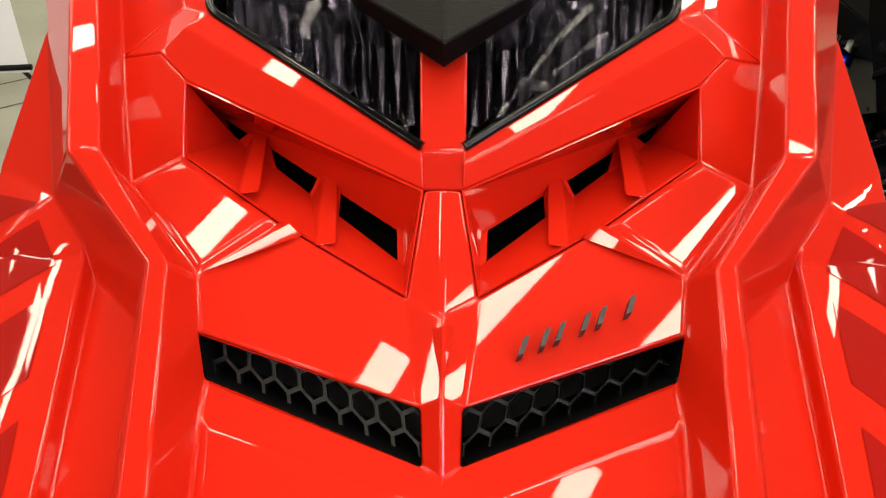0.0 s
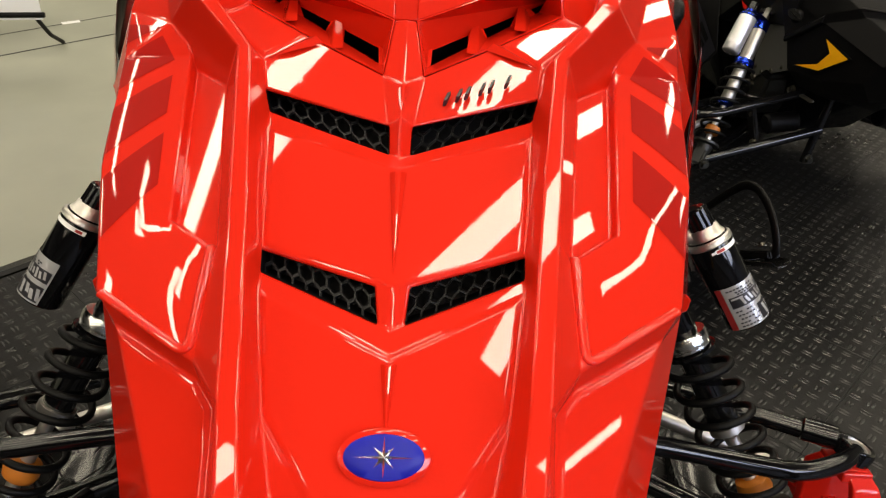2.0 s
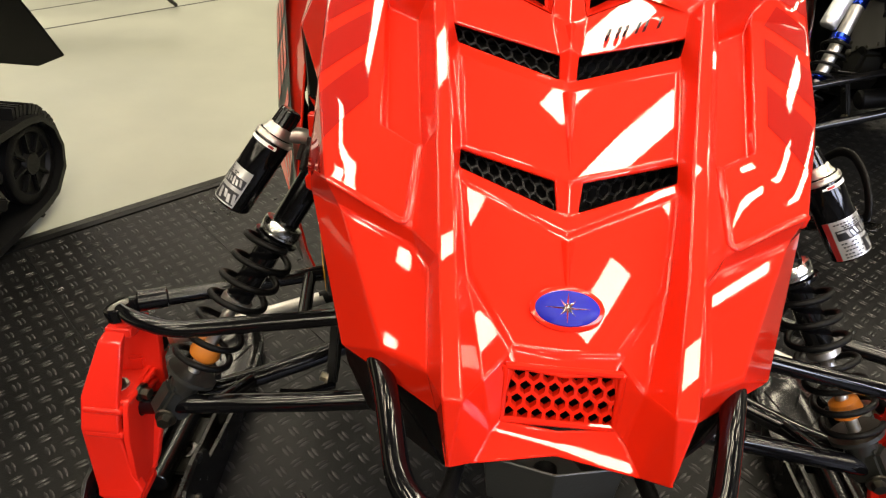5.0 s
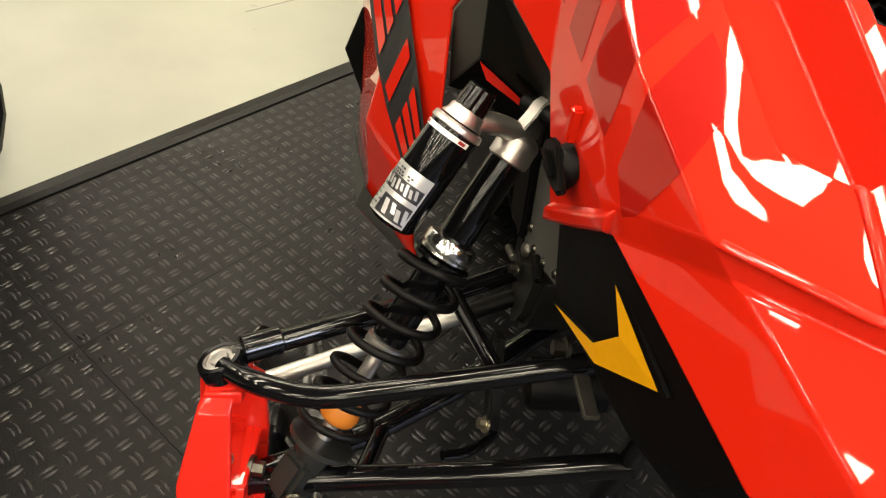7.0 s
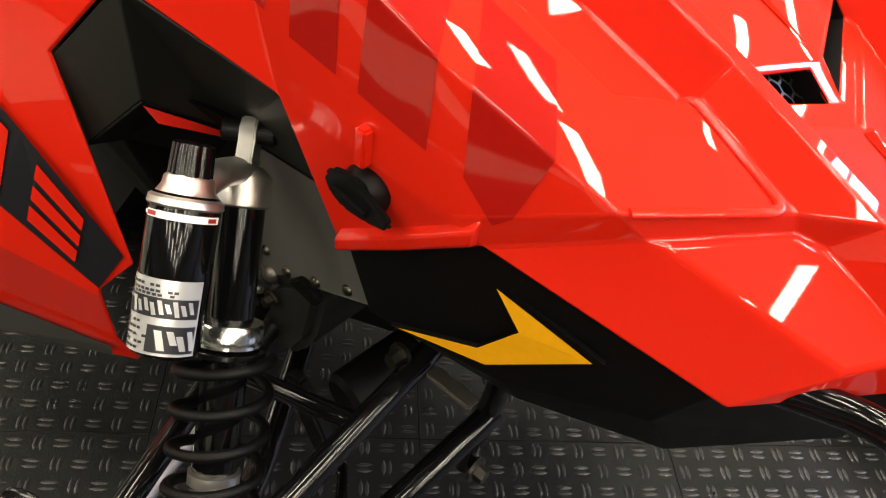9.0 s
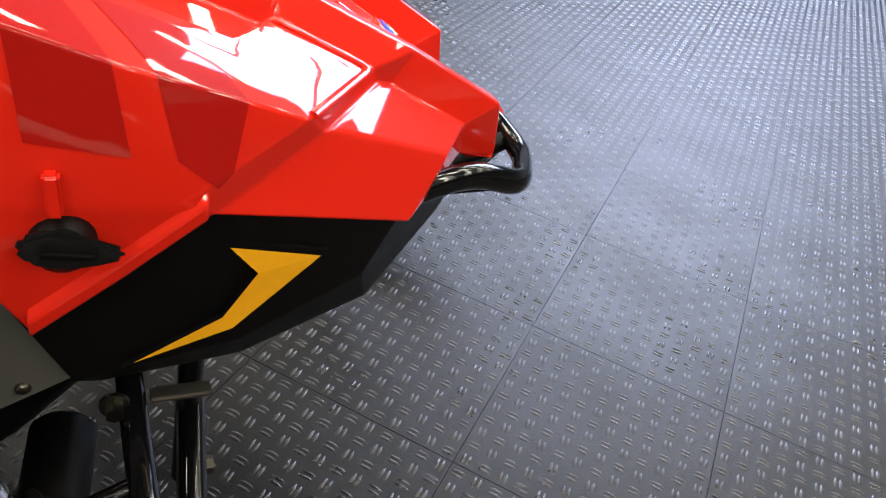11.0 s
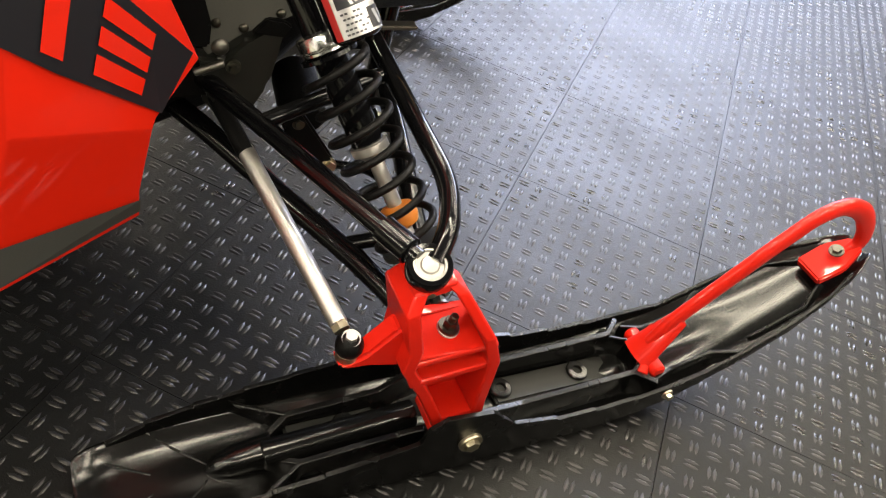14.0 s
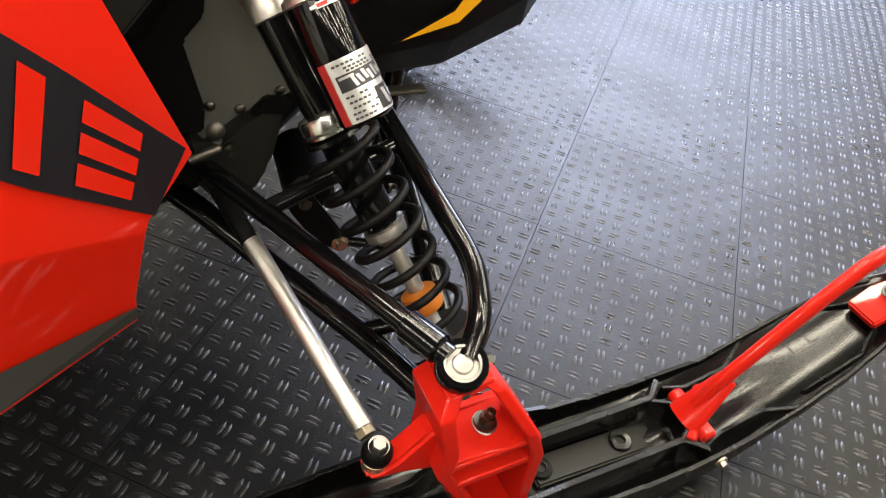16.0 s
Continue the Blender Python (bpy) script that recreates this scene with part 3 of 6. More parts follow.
    hex_bolt("link_bolt", q(-0.274, 0.004, 0.246), (-s, 0, 0.3), 0.0070, 0.010, ZINC, link)
    tube("sway_arm", [q(-0.265, -0.004, 0.240), q(-0.300, -0.040, 0.255), q(-0.330, -0.048, 0.262)], 0.006, GLOSS, link, radius=0.02)
    return upper


# ---- ski ----
def ski(parent, s, mat=SKI, handle_mat=RED_PART, loop=0.015):
    cx = -0.533 * s
    stations = [(0.346, 0.042, 0.016), (0.325, 0.062, 0.006), (0.250, 0.073, 0.001), (0.100, 0.074, 0.001), (-0.120, 0.074, 0.001), (-0.300, 0.074, 0.004), (-0.400, 0.073, 0.014),
                (-0.490, 0.071, 0.040), (-0.570, 0.069, 0.080), (-0.640, 0.065, 0.124), (-0.700, 0.057, 0.165), (-0.750, 0.042, 0.196), (-0.780, 0.022, 0.212)]
    verts, faces = [], []
    sec = 9
    for y, w, z in stations:
        for k in range(sec):
            u = -1 + 2 * k / (sec - 1)
            verts.append((cx + u * w, y, z + 0.016 * abs(u) ** 3 + (0.010 * (1 - abs(u) * 3) if abs(u) < 0.3 and -0.5 < y < 0.15 else 0)))
    for i in range(len(stations) - 1):
        for k in range(sec - 1):
            a = i * sec + k
            faces.append((a, a + 1, a + sec + 1, a + sec))
    body = mesh_from("ski", verts, faces, mat, parent, 0.0, solid=0.006)
    body["label"] = "black moulded plastic ski with stiffening ribs"
    sub = body.modifiers.new("rounding", "SUBSURF")
    sub.levels = sub.render_levels = 2

    def z_at(y):
        ys = [st[0] for st in stations][::-1]
        return float(np.interp(y, ys, [st[2] for st in stations][::-1]))

    def wall(name, pts, lo, hi, t=0.006):
        """An upright rib along (x offset, y) points, from lo to hi over the sole."""
        v, fcs = [], []
        n = len(pts)
        for i, (ox, y) in enumerate(pts):
            p0, p1 = Vector(pts[max(i - 1, 0)]), Vector(pts[min(i + 1, n - 1)])
            d = (p1 - p0).normalized()
            nx = Vector((d.y, -d.x)) * t / 2
            z = z_at(y)
            top = hi[i] if isinstance(hi, (list, tuple)) else hi
            for sx, zz in ((1, lo), (1, top), (-1, top), (-1, lo)):
                v.append((cx + (ox + sx * nx.x) * s, y + sx * nx.y, z + zz))
        for i in range(n - 1):
            for e in range(4):
                fcs.append((4 * i + e, 4 * i + (e + 1) % 4, 4 * i + 4 + (e + 1) % 4, 4 * i + 4 + e))
        fcs += [(0, 1, 2, 3), tuple(4 * (n - 1) + e for e in range(4))]
        return mesh_from(name, v, fcs, SKI_RIB, body, 0.0015)
    for side in (1, -1):
        # side wall: stepped along its upper edge, raised round the pivot
        run = [(0.056, 0.305, 0.022), (0.064, 0.262, 0.034), (0.0645, 0.261, 0.038), (0.070, 0.205, 0.044), (0.070, 0.204, 0.048), (0.0715, 0.145, 0.054), (0.0715, 0.144, 0.058),
               (0.072, 0.085, 0.064), (0.072, 0.084, 0.067), (0.072, 0.040, 0.072), (0.0725, -0.030, 0.086), (0.073, -0.037, 0.114), (0.073, -0.058, 0.128), (0.073, -0.120, 0.120), (0.072, -0.165, 0.076),
               (0.072, -0.235, 0.060), (0.072, -0.236, 0.056), (0.0715, -0.300, 0.054), (0.0715, -0.301, 0.050), (0.071, -0.365, 0.048), (0.071, -0.366, 0.044), (0.070, -0.425, 0.042), (0.066, -0.500, 0.030)]
        wall("edge_wall", [(side * a, y) for a, y, _ in run], 0.006, [hgt for _, _, hgt in run])
        wall("edge_wall", [(side * a, y) for a, y in ((0.066, -0.49), (0.065, -0.56), (0.061, -0.63), (0.052, -0.69), (0.036, -0.735))], 0.008, [0.030, 0.030, 0.028, 0.026, 0.020])
        wall("rail", [(side * a, y) for a, y in ((0.014, 0.132), (0.034, 0.100), (0.034, -0.02), (0.042, -0.06), (0.048, -0.10), (0.042, -0.15), (0.036, -0.20), (0.036, -0.385), (0.060, -0.415))], 0.006, [0.032, 0.040, 0.050, 0.066, 0.076, 0.068, 0.056, 0.056, 0.048], 0.009)
        wall("rib", [(side * 0.034, 0.100), (side * 0.068, 0.158)], 0.006, [0.040, 0.035])
        wall("rib", [(side * 0.050, -0.42), (side * 0.040, -0.455), (side * 0.040, -0.52), (side * 0.062, -0.56)], 0.008, [0.040, 0.030, 0.026, 0.024])
    wall("rib", [(-0.036, -0.385), (-0.020, -0.41), (0.020, -0.41), (0.036, -0.385)], 0.006, 0.05)
    wall("rib", [(-0.014, 0.132), (0.014, 0.132)], 0.006, 0.032)

    def seam(x0, y0, x1, y1, proud):
        """A thin straight line moulded into the dished heel."""
        line, tops = [], []
        for k in range(9):
            x, y = x0 + (x1 - x0) * k / 8, y0 + (y1 - y0) * k / 8
            w = float(np.interp(y, [st[0] for st in stations][::-1], [st[1] for st in stations][::-1]))
            line.append((x, y))
            tops.append(0.016 * (abs(x) / w) ** 3 + proud)
        wall("rib", line, -0.002, tops, 0.0035)
    for side in (1, -1):
        seam(side * 0.002, 0.192, side * 0.064, 0.262, 0.0088)
        seam(side * 0.012, 0.262, side * 0.046, 0.328, 0.0082)
    lathe("pivot_nose", (cx, 0.203, 0.012), (cx, 0.10, 0.030), [(0, 0.002), (0.004, 0.008), (0.014, 0.014), (0.035, 0.019), (0.080, 0.021)], mat, body, 20)
    wall("rib", [(-0.044, -0.58), (-0.046, -0.66), (-0.020, -0.70), (0.020, -0.70), (0.046, -0.66), (0.044, -0.58)], 0.004, 0.020, 0.005)
    # carbide saddle and bosses between the rails
    rod("pivot_tube", (cx - 0.008 * s, 0.14, 0.030), (cx - 0.006 * s, -0.055, 0.044), 0.018, mat, body)
    block("wear_plate", (0.042, 0.20, 0.010), Matrix.Translation((cx + 0.008 * s, -0.285, 0.020)), LINER, body, 0.003, "grey ribbed insert plate")
    block("wear_plate", (0.034, 0.12, 0.010), Matrix.Translation((cx + 0.012 * s, 0.045, 0.020)), LINER, body, 0.003, "grey ribbed insert plate")
    for y in (-0.20, -0.33, 0.03):
        lathe("boss", (cx + 0.010 * s, y, 0.022), (cx + 0.010 * s, y, 0.1), [(0, 0.017), (0.006, 0.0165), (0.0075, 0.0150), (0.0076, 0.0075), (0.002, 0.007)], mat, body)
    # raised bars on the toe
    for k in range(6):
        y = -0.520 - 0.024 * k
        tilt = math.atan2(z_at(y - 0.01) - z_at(y + 0.01), 0.02)
        m = Matrix.Translation((cx + 0.022 * s, y, z_at(y) + 0.0076)) @ Matrix.Rotation(-tilt, 4, "X")
        block("raised_mark", (0.030, 0.0035, 0.003), m @ Matrix.Translation((0, 0.006, 0)), mat, body, 0.001)
        block("raised_mark", (0.0035, 0.014, 0.003), m @ Matrix.Translation((0.013 * (-1) ** k, -0.002, 0.0004)), mat, body, 0.001)
    lathe("pivot_washer", (cx - 0.076 * s, -0.100, 0.068), (cx - 0.2 * s, -0.100, 0.068), [(0, 0.016), (0.003, 0.016), (0.0035, 0.014)], ZINC, body, label="yellow zinc washer")
    hex_bolt("pivot_bolt", (cx - 0.079 * s, -0.100, 0.068), (-s, 0, 0), 0.0105, 0.007, ZINC, body)
    hex_bolt("pivot_bolt", (cx + 0.060 * s, -0.098, 0.076), (s, 0, 0), 0.009, 0.020, DARK_BOLT, body)
    hex_bolt("loop_bolt", (cx - 0.076 * s, -0.424, 0.056), (-s, 0, 0), 0.006, 0.008, ZINC, body)
    # handle loop at the toe
    hx = -0.538 * s
    handle = tube("handle", [(hx, -0.428, 0.086), (hx, -0.446, 0.130), (hx, -0.554, 0.257), (hx, -0.606, 0.312), (hx, -0.650, 0.326), (hx, -0.706, 0.306), (hx, -0.744, 0.266), (hx, -0.758, 0.236), (hx, -0.735, 0.212)], loop, handle_mat, body, radius=0.045, flat=0.60, side=(1, 0, 0), label="red moulded ski handle loop")
    bm = bmesh.new()
    bmesh.ops.create_cone(bm, cap_ends=True, segments=20, radius1=0.028, radius2=0.014, depth=0.085, matrix=frame_along((hx, -0.415, 0.060), (hx, -0.47, 0.150)) @ Matrix.Translation((0, 0, 0.042)) @ Matrix.Diagonal((1, 0.62, 1, 1)))
    from_bm("root", bm, handle_mat, handle)
    rod("cross_pin", (hx - 0.040, -0.428, 0.062), (hx + 0.040, -0.428, 0.062), 0.012, handle_mat, handle, 16, 0.003)
    rod("cross_pin", (hx - 0.030, -0.405, 0.052), (hx + 0.024, -0.452, 0.088), 0.010, handle_mat, handle, 16, 0.003)
    # bolted foot that narrows towards the loop
    foot = [(-0.024, -0.046), (0.024, -0.046), (0.026, 0.000), (0.013, 0.040), (-0.013, 0.040), (-0.026, 0.000)]
    m = Matrix.Translation((hx, -0.724, 0.203)) @ Matrix.Rotation(radians(-31), 4, "X") @ Matrix.Diagonal((1, -1, 1, 1))
    prism("foot", foot, m, 0.016, handle_mat, handle, 0.003)
    hex_bolt("toe_bolt", (hx, -0.713, 0.226), (0, 0.50, 0.86), 0.0075, 0.007, DARK_BOLT, handle)
    return body


from mathutils.bvhtree import BVHTree

# ---- hood shell: named corners of the -x half ----
HOOD = {
    # centre line
    "fv": (-0.010, 0.055, 0.828), "spine_top": (0, 0.055, 0.829), "spine": (0, -0.005, 0.790), "lip1": (0, -0.051, 0.779), "div1": (0, -0.072, 0.751),
    "mid_top": (0, -0.085, 0.748), "lip2": (0, -0.193, 0.708), "div2": (0, -0.214, 0.686), "low_top": (0, -0.231, 0.678), "low_end": (0, -0.330, 0.623),
    # upper bonnet and first grille
    "vent_in": (-0.018, 0.007, 0.793), "du": (-0.088, 0.050, 0.813), "kink": (-0.123, 0.016, 0.797), "g1o": (-0.118, -0.009, 0.783), "g1i": (-0.010, -0.046, 0.769),
    "g1ob": (-0.112, -0.027, 0.769), "g1ib": (-0.009, -0.063, 0.750), "facet_o": (-0.176, 0.080, 0.820), "facet_i": (-0.150, 0.104, 0.820),
    # middle panel and second grille
    "mid_o": (-0.111, -0.047, 0.766), "wall_m": (-0.105, -0.110, 0.735), "g2o": (-0.099, -0.158, 0.715), "g2i": (-0.013, -0.186, 0.701), "g2ib": (-0.010, -0.209, 0.687), "g2ob": (-0.098, -0.172, 0.703),
    "low_o": (-0.098, -0.184, 0.699), "wall_l": (-0.084, -0.270, 0.655), "low_c": (-0.064, -0.347, 0.608), "rec_o": (-0.044, -0.326, 0.625),
    # nose
    "rec_to": (-0.040, -0.338, 0.616), "rec_tc": (0, -0.342, 0.614), "rec_bo": (-0.047, -0.348, 0.567), "rec_bc": (0, -0.352, 0.565),
    "chin_o": (-0.054, -0.356, 0.561), "chin_c": (0, -0.360, 0.558), "end_o": (-0.066, -0.380, 0.549), "end_c": (0, -0.368, 0.553), "tip": (-0.086, -0.398, 0.562),
    # rail, outer and inner edge
    "ro0": (-0.222, 0.160, 0.898), "ri0": (-0.206, 0.158, 0.894), "ro1": (-0.192, 0.054, 0.850), "ri1": (-0.176, 0.056, 0.850),
    "ro2": (-0.142, 0.004, 0.815), "ri2": (-0.130, 0.000, 0.817), "ro3": (-0.121, -0.166, 0.738), "ri3": (-0.107, -0.166, 0.739), "ro4": (-0.107, -0.285, 0.681), "ri4": (-0.093, -0.285, 0.681),
    "ro5": (-0.094, -0.386, 0.624), "ri5": (-0.078, -0.386, 0.624),
    "trough0": (-0.198, 0.160, 0.864), "fe0": (-0.147, 0.118, 0.864), "corner": (-0.166, 0.136, 0.875), "corner2": (-0.158, 0.170, 0.892),
    # outer wall, pocket and side
    "ow0": (-0.256, 0.190, 0.872), "ow1": (-0.222, 0.083, 0.809), "ow2": (-0.199, 0.058, 0.794), "pk_tl": (-0.193, 0.049, 0.775), "pk_tr": (-0.157, 0.011, 0.775),
    "pk_bl": (-0.173, -0.119, 0.709), "pk_br": (-0.135, -0.154, 0.707), "sp_l": (-0.197, 0.050, 0.787), "sp_b": (-0.177, -0.123, 0.716), "st_r": (-0.133, -0.162, 0.713), "poc": (-0.134, -0.241, 0.676), "step_i": (-0.130, -0.246, 0.662), "wing_i": (-0.116, -0.263, 0.654), "fin": (-0.109, -0.345, 0.610),
    "ro9": (-0.273, 0.300, 0.940), "ri9": (-0.256, 0.300, 0.936), "tr9": (-0.243, 0.300, 0.904), "ow9": (-0.299, 0.300, 0.913), "c9": (-0.206, 0.318, 0.953),
    "cr0": (-0.270, 0.198, 0.840), "cr05": (-0.273, 0.123, 0.805), "cr1": (-0.264, 0.062, 0.777), "cr2": (-0.252, -0.055, 0.728), "cr3": (-0.224, -0.170, 0.679),
    "lo0": (-0.324, 0.168, 0.708), "lo1": (-0.277, 0.065, 0.657), "lo2": (-0.262, -0.085, 0.640), "step_o": (-0.209, -0.184, 0.660), "lo3": (-0.254, -0.104, 0.624),
    "bend": (-0.151, -0.314, 0.600), "side": (-0.193, -0.271, 0.564), "fin_low": (-0.098, -0.352, 0.572),
    "kp": (-0.262, 0.014, 0.541),
}
HOOD_FACES = [
    # rails running back towards the windshield
    ("ro0", "ro9", "ri9", "ri0"), ("ri0", "ri9", "tr9", "trough0"), ("trough0", "tr9", "c9", "corner2"), ("ro0", "ow0", "ow9", "ro9"),
    # upper bonnet
    ("spine_top", "fv", "vent_in", "spine"), ("vent_in", "g1i", "lip1", "spine"), ("vent_in", "du", "kink", "g1o", "g1i"), ("du", "facet_i", "facet_o", "kink"),
    ("g1i", "g1ib", "div1", "lip1"), ("g1ib", "g1ob", "mid_o", "mid_top", "div1"),
    # middle panel
    ("mid_o", "wall_m", "g2o", "g2i", "lip2", "mid_top"), ("g2i", "g2ib", "div2", "lip2"), ("g2ib", "g2ob", "low_o", "low_top", "div2"),
    # lower panel and nose
    ("low_o", "wall_l", "rec_o", "low_end", "low_top"), ("wall_l", "low_c", "rec_o"), ("rec_o", "rec_to", "rec_tc", "low_end"), ("rec_o", "low_c", "chin_o", "rec_bo", "rec_to"),
    ("rec_bo", "chin_o", "chin_c", "rec_bc"), ("chin_o", "end_o", "end_c", "chin_c"), ("low_c", "ri5", "tip", "end_o", "chin_o"), ("ri5", "ro5", "tip"), ("ro5", "fin", "fin_low", "tip"),
    # rail
    ("ro0", "ro1", "ri1", "ri0"), ("ro1", "ro2", "ri2", "ri1"), ("ro2", "ro3", "ri3", "ri2"), ("ro3", "ro4", "ri4", "ri3"), ("ro4", "ro5", "ri5", "ri4"),
    ("ri0", "ri1", "facet_o", "trough0"), ("ri1", "ri2", "kink", "facet_o"), ("ri2", "mid_o", "g1ob", "g1o", "kink"), ("ri2", "ri3", "g2ob", "g2o", "wall_m", "mid_o"), ("ri3", "ri4", "wall_l", "low_o", "g2ob"), ("ri4", "ri5", "low_c", "wall_l"),
    ("trough0", "facet_o", "facet_i", "fe0", "corner"),
    # outer wall of the rail
    ("ro0", "ow0", "ow1", "ro1"), ("ro1", "ow1", "ow2", "ro2"), ("ow2", "pk_tl", "pk_tr", "ro2"), ("ro2", "pk_tr", "pk_br", "ro3"), ("ro3", "pk_br", "st_r", "poc", "ro4"), ("ro4", "poc", "step_i", "wing_i"), ("ro4", "wing_i", "fin", "ro5"),
    # side panel
    ("pk_tl", "pk_bl", "pk_br", "pk_tr"), ("ow2", "sp_l", "pk_tl"), ("sp_l", "sp_b", "pk_bl", "pk_tl"), ("sp_b", "st_r", "pk_br", "pk_bl"),
    ("ow0", "cr0", "cr05"), ("ow0", "cr05", "ow1"), ("ow1", "cr05", "cr1"), ("ow1", "cr1", "ow2"), ("ow2", "cr1", "sp_l"), ("sp_l", "cr1", "cr2"), ("sp_l", "cr2", "sp_b"), ("cr2", "cr3", "sp_b"), ("sp_b", "cr3", "poc"), ("sp_b", "poc", "st_r"),
    ("cr0", "lo0", "cr05"), ("cr05", "lo0", "lo1"), ("cr05", "lo1", "cr1"), ("cr1", "lo1", "lo2"), ("cr1", "lo2", "cr2"), ("cr2", "lo2", "cr3"), ("cr3", "lo2", "lo3", "step_o"), ("cr3", "step_o", "step_i", "poc"),
    # wing
    ("step_o", "bend", "fin", "wing_i", "step_i"), ("step_o", "lo3", "side", "bend"), ("bend", "side", "fin_low", "fin"),
    # panel that carries the knob
    ("lo1", "kp", "lo3", "lo2"),
]


def flatten(*names):
    """Move the corners of one pressed panel into their common plane."""
    pts = np.array([HOOD[n] for n in names])
    mid = pts.mean(0)
    nrm = np.linalg.svd(pts - mid)[2][2]
    for n, p in zip(names, pts):
        q = p - nrm * ((p - mid) @ nrm)
        if HOOD[n][0] == 0:
            q = p + np.array((0, 0, ((mid - p) @ nrm) / nrm[2]))
        HOOD[n] = tuple(float(round(v, 4)) for v in q)


flatten("mid_o", "wall_m", "g2o", "g2i", "lip2", "mid_top")
flatten("low_o", "wall_l", "rec_o", "low_end", "low_top")
flatten("du", "facet_i", "facet_o", "kink")


def hex_mesh(name, corner, along, up, cols, rows, bar, depth, mat, parent, inside, label=""):
    """A honeycomb screen in one piece on the parallelogram corner, along, up; cells whose middle lies inside(u, v)."""
    corner, along, up = Vector(corner), Vector(along), Vector(up)
    nrm = along.cross(up).normalized()
    verts, faces, shared = [], [], {}

    def place(u, v, d=0.0):
        return corner + along * u + up * v + nrm * d

    def common(u, v):
        key = (round(u * 2 * cols), round(v * 100 * rows))
        if key not in shared:
            shared[key] = len(verts)
            verts.append(place(u, v))
        return shared[key]
    for i in range(-1, cols + 1):
        for j in range(-1, rows + 1):
            cu, cv = (i + 0.5 * (j % 2) + 0.5) / cols, (j + 0.5) / rows
            if not inside(cu, cv):
                continue
            ring = [(cu - 0.5 / cols, cv - 0.30 / rows), (cu, cv - 0.70 / rows), (cu + 0.5 / cols, cv - 0.30 / rows), (cu + 0.5 / cols, cv + 0.30 / rows), (cu, cv + 0.70 / rows), (cu - 0.5 / cols, cv + 0.30 / rows)]
            k = 1 - bar * cols / along.length
            out = [common(*p) for p in ring]
            base = len(verts)
            for d in (0.0, -depth):
                verts.extend(place(cu + (u - cu) * k, cv + (v - cv) * k, d) for u, v in ring)
            for e in range(6):
                n = (e + 1) % 6
                faces.append((out[e], out[n], base + n, base + e))
                faces.append((base + e, base + n, base + 6 + n, base + 6 + e))
    return mesh_from(name, verts, faces, mat, parent, label=label, smooth=False)


def crown(bm, faces, height, cuts=6):
    """Bow a group of faces outwards, by height in their middle, with their outline kept."""
    faces = [fc for fc in faces if fc.is_valid]
    inside = set(faces)
    edges = list({e for fc in faces for e in fc.edges})
    rim = [(e.verts[0].co.copy(), e.verts[1].co.copy()) for e in edges if sum(fc in inside for fc in e.link_faces) == 1]
    nrm = sum((fc.normal * fc.calc_area() for fc in faces), Vector()).normalized()
    if nrm.z < 0:
        nrm = -nrm
    made = bmesh.ops.subdivide_edges(bm, edges=edges, cuts=cuts, use_grid_fill=True)["geom_inner"]
    made += [v for e in made if isinstance(e, bmesh.types.BMEdge) for v in e.verts]
    todo = {v for v in made if isinstance(v, bmesh.types.BMVert)}

    def gap(p):
        best = 1.0
        for a, b in rim:
            t = max(0.0, min(1.0, (p - a).dot(b - a) / (b - a).length_squared))
            best = min(best, (p - a.lerp(b, t)).length)
        return best
    gaps = {v: gap(v.co) for v in todo}
    most = max(gaps.values())
    for v, d in gaps.items():
        if d > 1e-6:
            v.co += nrm * height * (1 - (1 - d / most) ** 2)


def raise_panels(shell):
    """Step the middle and lower panels and the wings up from their borders."""
    bm = bmesh.new()
    bm.from_mesh(shell.data)
    place = {k: Vector(v) for k, v in HOOD.items()}
    for names in (("mid_o", "wall_m", "g2o", "g2i", "lip2", "mid_top"), ("low_o", "wall_l", "rec_o", "low_end", "low_top"), ("step_o", "bend", "fin", "wing_i", "step_i"), ("du", "facet_i", "facet_o", "kink")):
        c = sum((place[n] for n in names), Vector()) / len(names)
        picked = []
        for s in (1, -1):
            cs = Vector((c.x * s, c.y, c.z))
            picked.append(min(bm.faces, key=lambda fc: (sum((v.co for v in fc.verts), Vector()) / len(fc.verts) - cs).length))
        bmesh.ops.inset_region(bm, faces=picked, thickness=0.0045, depth=0.0022, use_even_offset=True, use_boundary=True)
        if "bend" in names:
            bm.normal_update()
            for fc in picked:
                crown(bm, [fc], 0.0022, 5)
    # the side panels bow gently between the pocket and the crease
    groups = (("ow2", "cr1", "sp_l"), ("sp_l", "cr1", "cr2"), ("sp_l", "cr2", "sp_b"), ("cr2", "cr3", "sp_b"), ("sp_b", "cr3", "poc"), ("sp_b", "poc", "st_r"), ("ow1", "cr1", "ow2"), ("ow1", "cr05", "cr1"))
    for s in (1, -1):
        found = []
        for names in groups:
            c = sum((place[n] for n in names), Vector()) / 3
            c.x *= s
            fc = min(bm.faces, key=lambda f: (sum((v.co for v in f.verts), Vector()) / len(f.verts) - c).length)
            if len(fc.verts) == 3:
                found.append(fc)
        bm.normal_update()
        crown(bm, found, 0.0022)
    for fc in bm.faces:
        fc.smooth = True
    bm.to_mesh(shell.data)
    bm.free()


